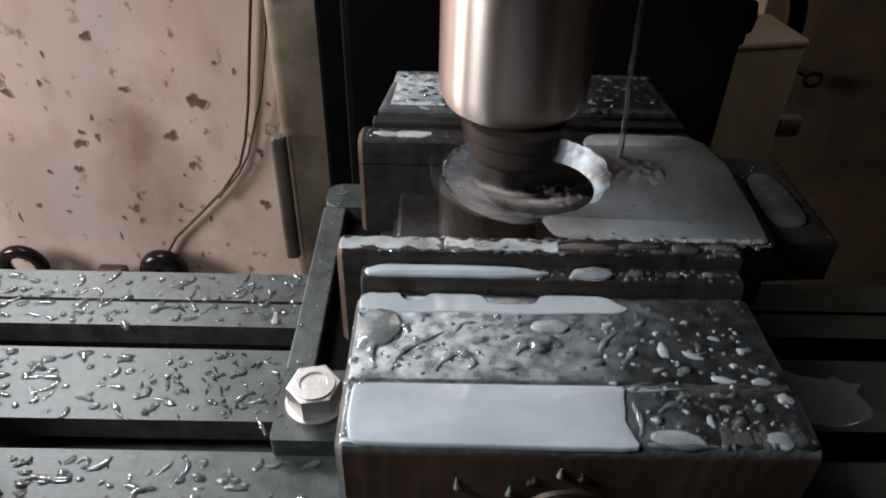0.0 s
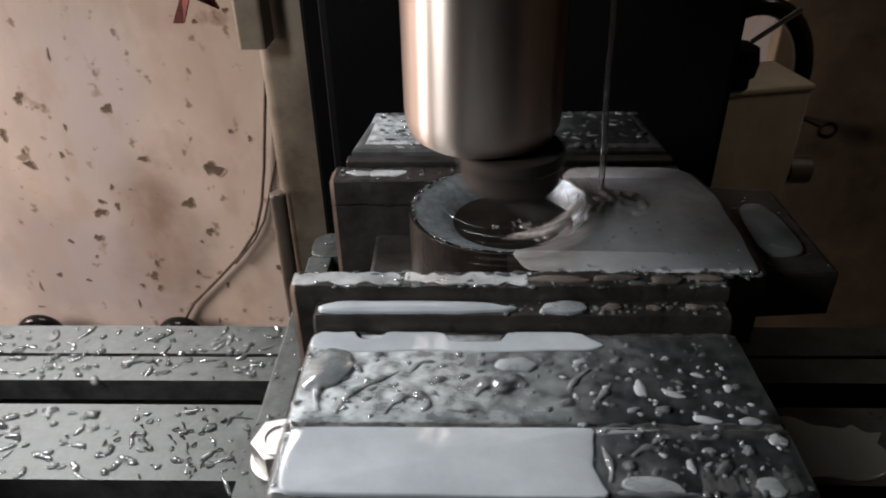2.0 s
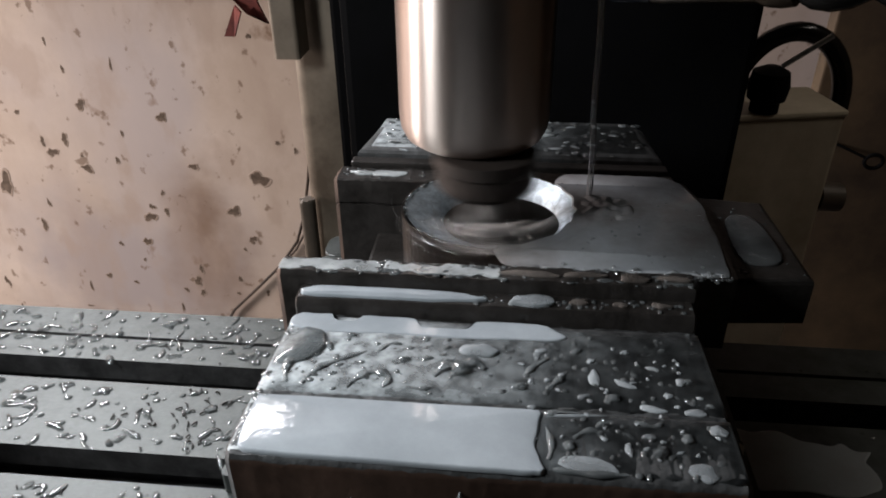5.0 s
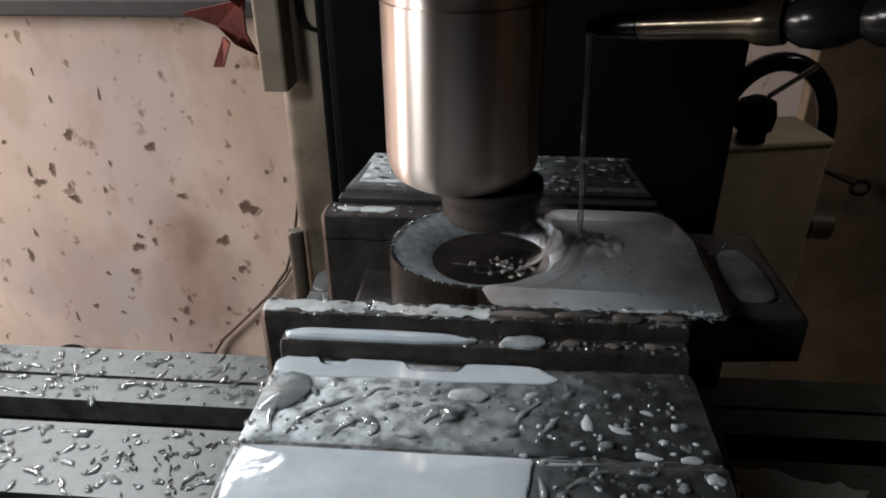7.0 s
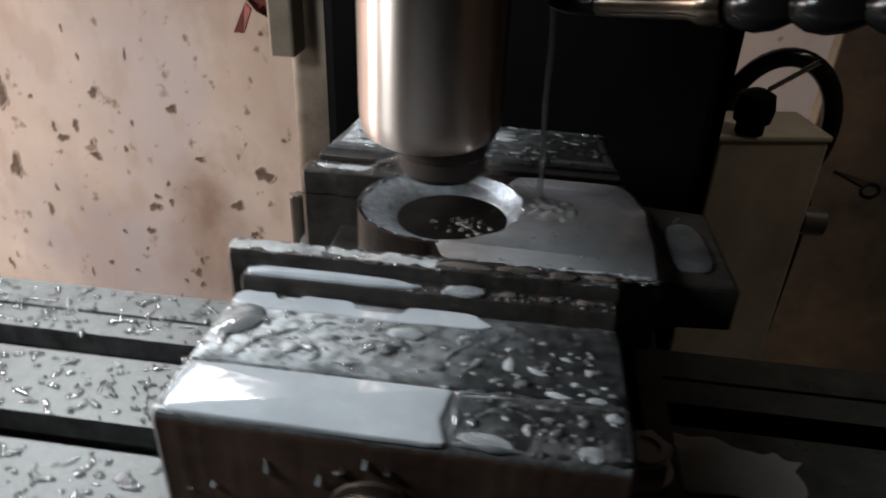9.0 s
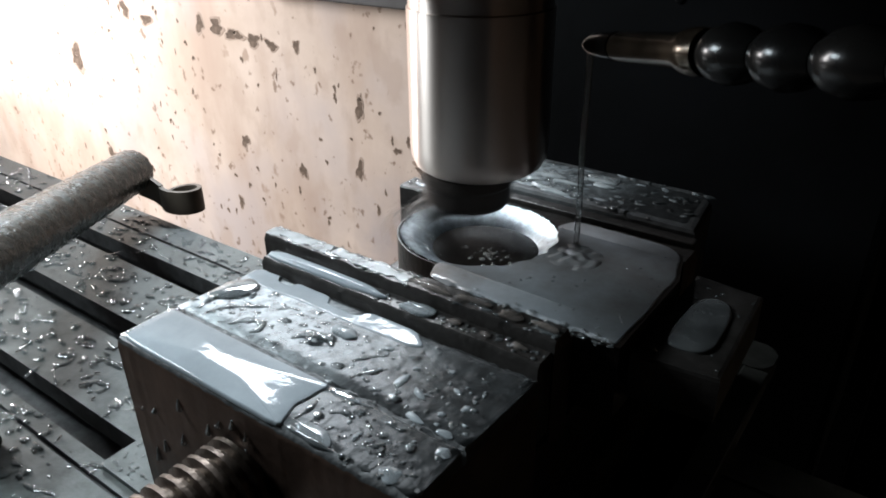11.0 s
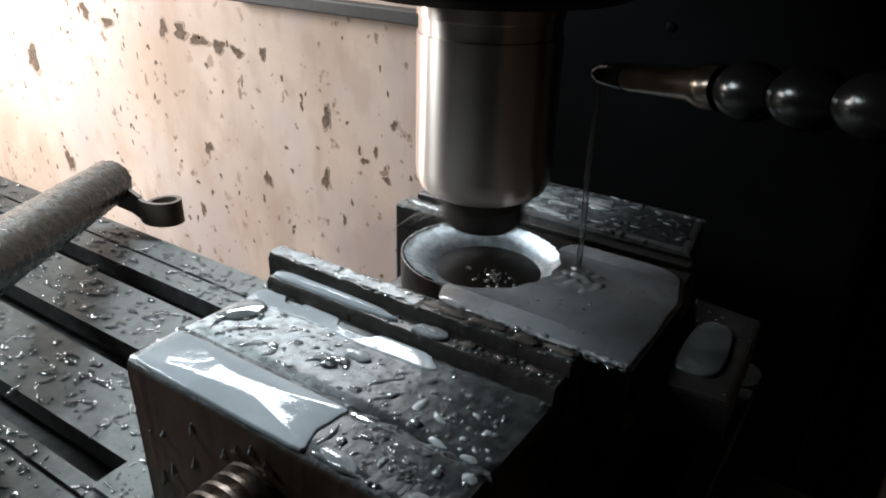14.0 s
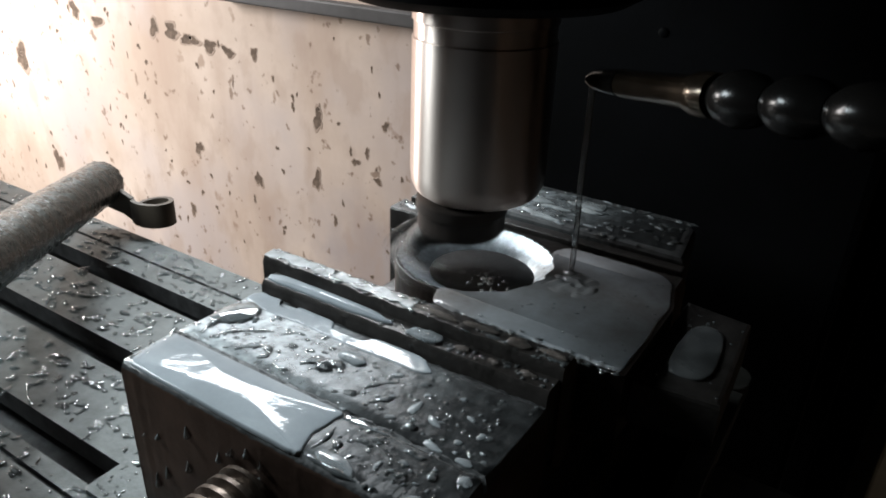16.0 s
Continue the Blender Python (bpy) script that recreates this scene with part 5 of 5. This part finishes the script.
def pump_box():
    b = empty("control_box", 0.325, 0.7, FLOOR)
    turn = pose(0.256, 0.657, 0, 0, 0, 12)

    def put(bm):
        bmesh.ops.transform(bm, matrix=turn, verts=bm.verts)
        return bm

    a = part("case", put(box(0, 0.134, 0, 0.085, -0.62, -0.008, 0.004)), M_BEIGE, None, "dirty beige painted case")
    l = part("lid", put(box(-0.002, 0.136, -0.002, 0.087, -0.0078, 0.0, 0.003)), M_BEIGE, None)
    base = part("foot", put(box(0.01, 0.12, 0.005, 0.08, FLOOR, -0.6202)), M_BLACK, None)
    k = part("knob", put(lathe([(0, 0.0002), (0.016, 0.0002), (0.016, 0.012), (0.021, 0.015), (0.023, 0.03), (0.02, 0.046), (0.008, 0.052), (0, 0.052)], 24)), M_BLACK, None, "black valve knob", smooth=40)
    k.matrix_world = turn.inverted() @ pose(0, 0, 0) @ turn
    r = part("lever", tube([(0.30, 0.675, 0.052), (0.345, 0.672, 0.088)], 0.003, 8), M_BOLT, None, "bright lever rod")
    s = part("pipe_stub", tube([(0.386, 0.70, -0.118), (0.414, 0.703, -0.12)], 0.018, 16), M_BRACKET, None, smooth=50)
    under(b, a, l, base, k, r, s)
    k.location = k.location + Vector((0.035, 0.02, 0))
    tagged(b, "dirty beige control box with a black valve on top", "control box")
    pts = []
    for i in range(25):
        a_ = radians(-35 + 215 * i / 24)
        pts.append((0.378 + 0.075 * math.cos(a_), 0.86, -0.055 + 0.1 * math.sin(a_)))
    pts = [(0.445, 0.86, -0.4), (0.45, 0.86, -0.2)] + pts
    tagged(part("hose", tube(pts, 0.013, 12), M_RUBBER, smooth=60), "black rubber hose looping behind the control box", "hose")


pump_box()


def rag():
    rng = random.Random(9)
    bm = bmesh.new()
    def flap(pts):
        vs = [bm.verts.new((x, 1.2 + rng.uniform(-0.012, 0.012), z)) for x, z in pts]
        bk = [bm.verts.new((v.co.x, v.co.y + 0.008, v.co.z)) for v in vs]
        bm.faces.new(vs), bm.faces.new(bk[::-1])
        for i in range(len(vs)):
            j = (i + 1) % len(vs)
            bm.faces.new((vs[i], vs[j], bk[j], bk[i]))
    flap([(-0.60, 0.035), (-0.48, 0.06), (-0.478, 0.0), (-0.468, -0.043), (-0.5, -0.02), (-0.535, 0.012)])
    flap([(-0.53, -0.01), (-0.512, -0.018), (-0.535, -0.066), (-0.556, -0.066)])
    flap([(-0.5, 0.06), (-0.47, 0.3), (-0.44, 0.3), (-0.478, 0.04)])
    tagged(part("hanging_rag", bm, M_RED), "torn red rag hanging before the plaster wall", "rag")


rag()


# ---- pipe handle lying over the table ----
def pipe_handle():
    h = empty("pipe_handle", -0.24, -0.02, 0.0)
    rng = random.Random(17)
    p0, p1 = Vector((-0.465, 0.2405, 0.040)), Vector((-0.24, -0.02, 0.1))
    rod = tube([(-0.467, 0.243, 0.0395)] + [p0.lerp(p1, k / 110) for k in range(111)], [0.0195] + [0.021] * 111, 44)
    rod.normal_update()
    for vert in rod.verts:
        vert.co += vert.normal * rng.gauss(0, 0.0003)
    a = part("pipe", rod, M_BAR, None, "rough grey pipe", smooth=60)
    pts = [(-0.456, 0.239), (-0.442, 0.2455), (-0.43, 0.2475)]
    for i in range(15):
        b = radians(-110 + 300 * i / 14)
        pts.append((-0.424 + 0.0185 * math.cos(b), 0.264 + 0.0185 * math.sin(b)))
    bm = bmesh.new()
    rows = []
    for i, (x, y) in enumerate(pts):
        p, q = Vector(pts[max(i - 1, 0)]), Vector(pts[min(i + 1, len(pts) - 1)])
        d = (q - p).normalized() * 0.0022
        top = 0.042 - 0.005 * min(i, 2) - 0.0009 * i
        rows.append([bm.verts.new(v) for v in ((x - d.y, y + d.x, top - 0.024), (x - d.y, y + d.x, top), (x + d.y, y - d.x, top), (x + d.y, y - d.x, top - 0.024))])
    for r, s in zip(rows, rows[1:]):
        for k in range(4):
            bm.faces.new((r[k], r[(k + 1) % 4], s[(k + 1) % 4], s[k]))
    bm.faces.new(rows[0])
    bm.faces.new(rows[-1])
    k = part("hook", bm, M_BRACKET, None, "curled flat steel hook", smooth=60)
    f = part("foot", box(-0.25, -0.222, -0.035, -0.012, 0.0002, 0.088, 0.003), M_BAR, None)
    under(h, a, k, f)
    tagged(h, "rough grey pipe handle with a curled steel hook over the table", "handle")


pipe_handle()


# ---- what moves ----
TURN_RATE, START = -2297.0, 50.0


def angle(t):
    return START + TURN_RATE * (t - 4.0)


def motions():
    bx, by = 0.6 * (HX - SX), 0.6 * (HY - SY)
    walk(HEAD, [(k / 30, pose(bx, by, 0, 0, 0, angle(k / 30))) for k in range(481)])
    walk(SPLASH, [(k / 30, pose(HX, HY, 0.128, 0, 0, angle(k / 30))) for k in range(481)])


motions()
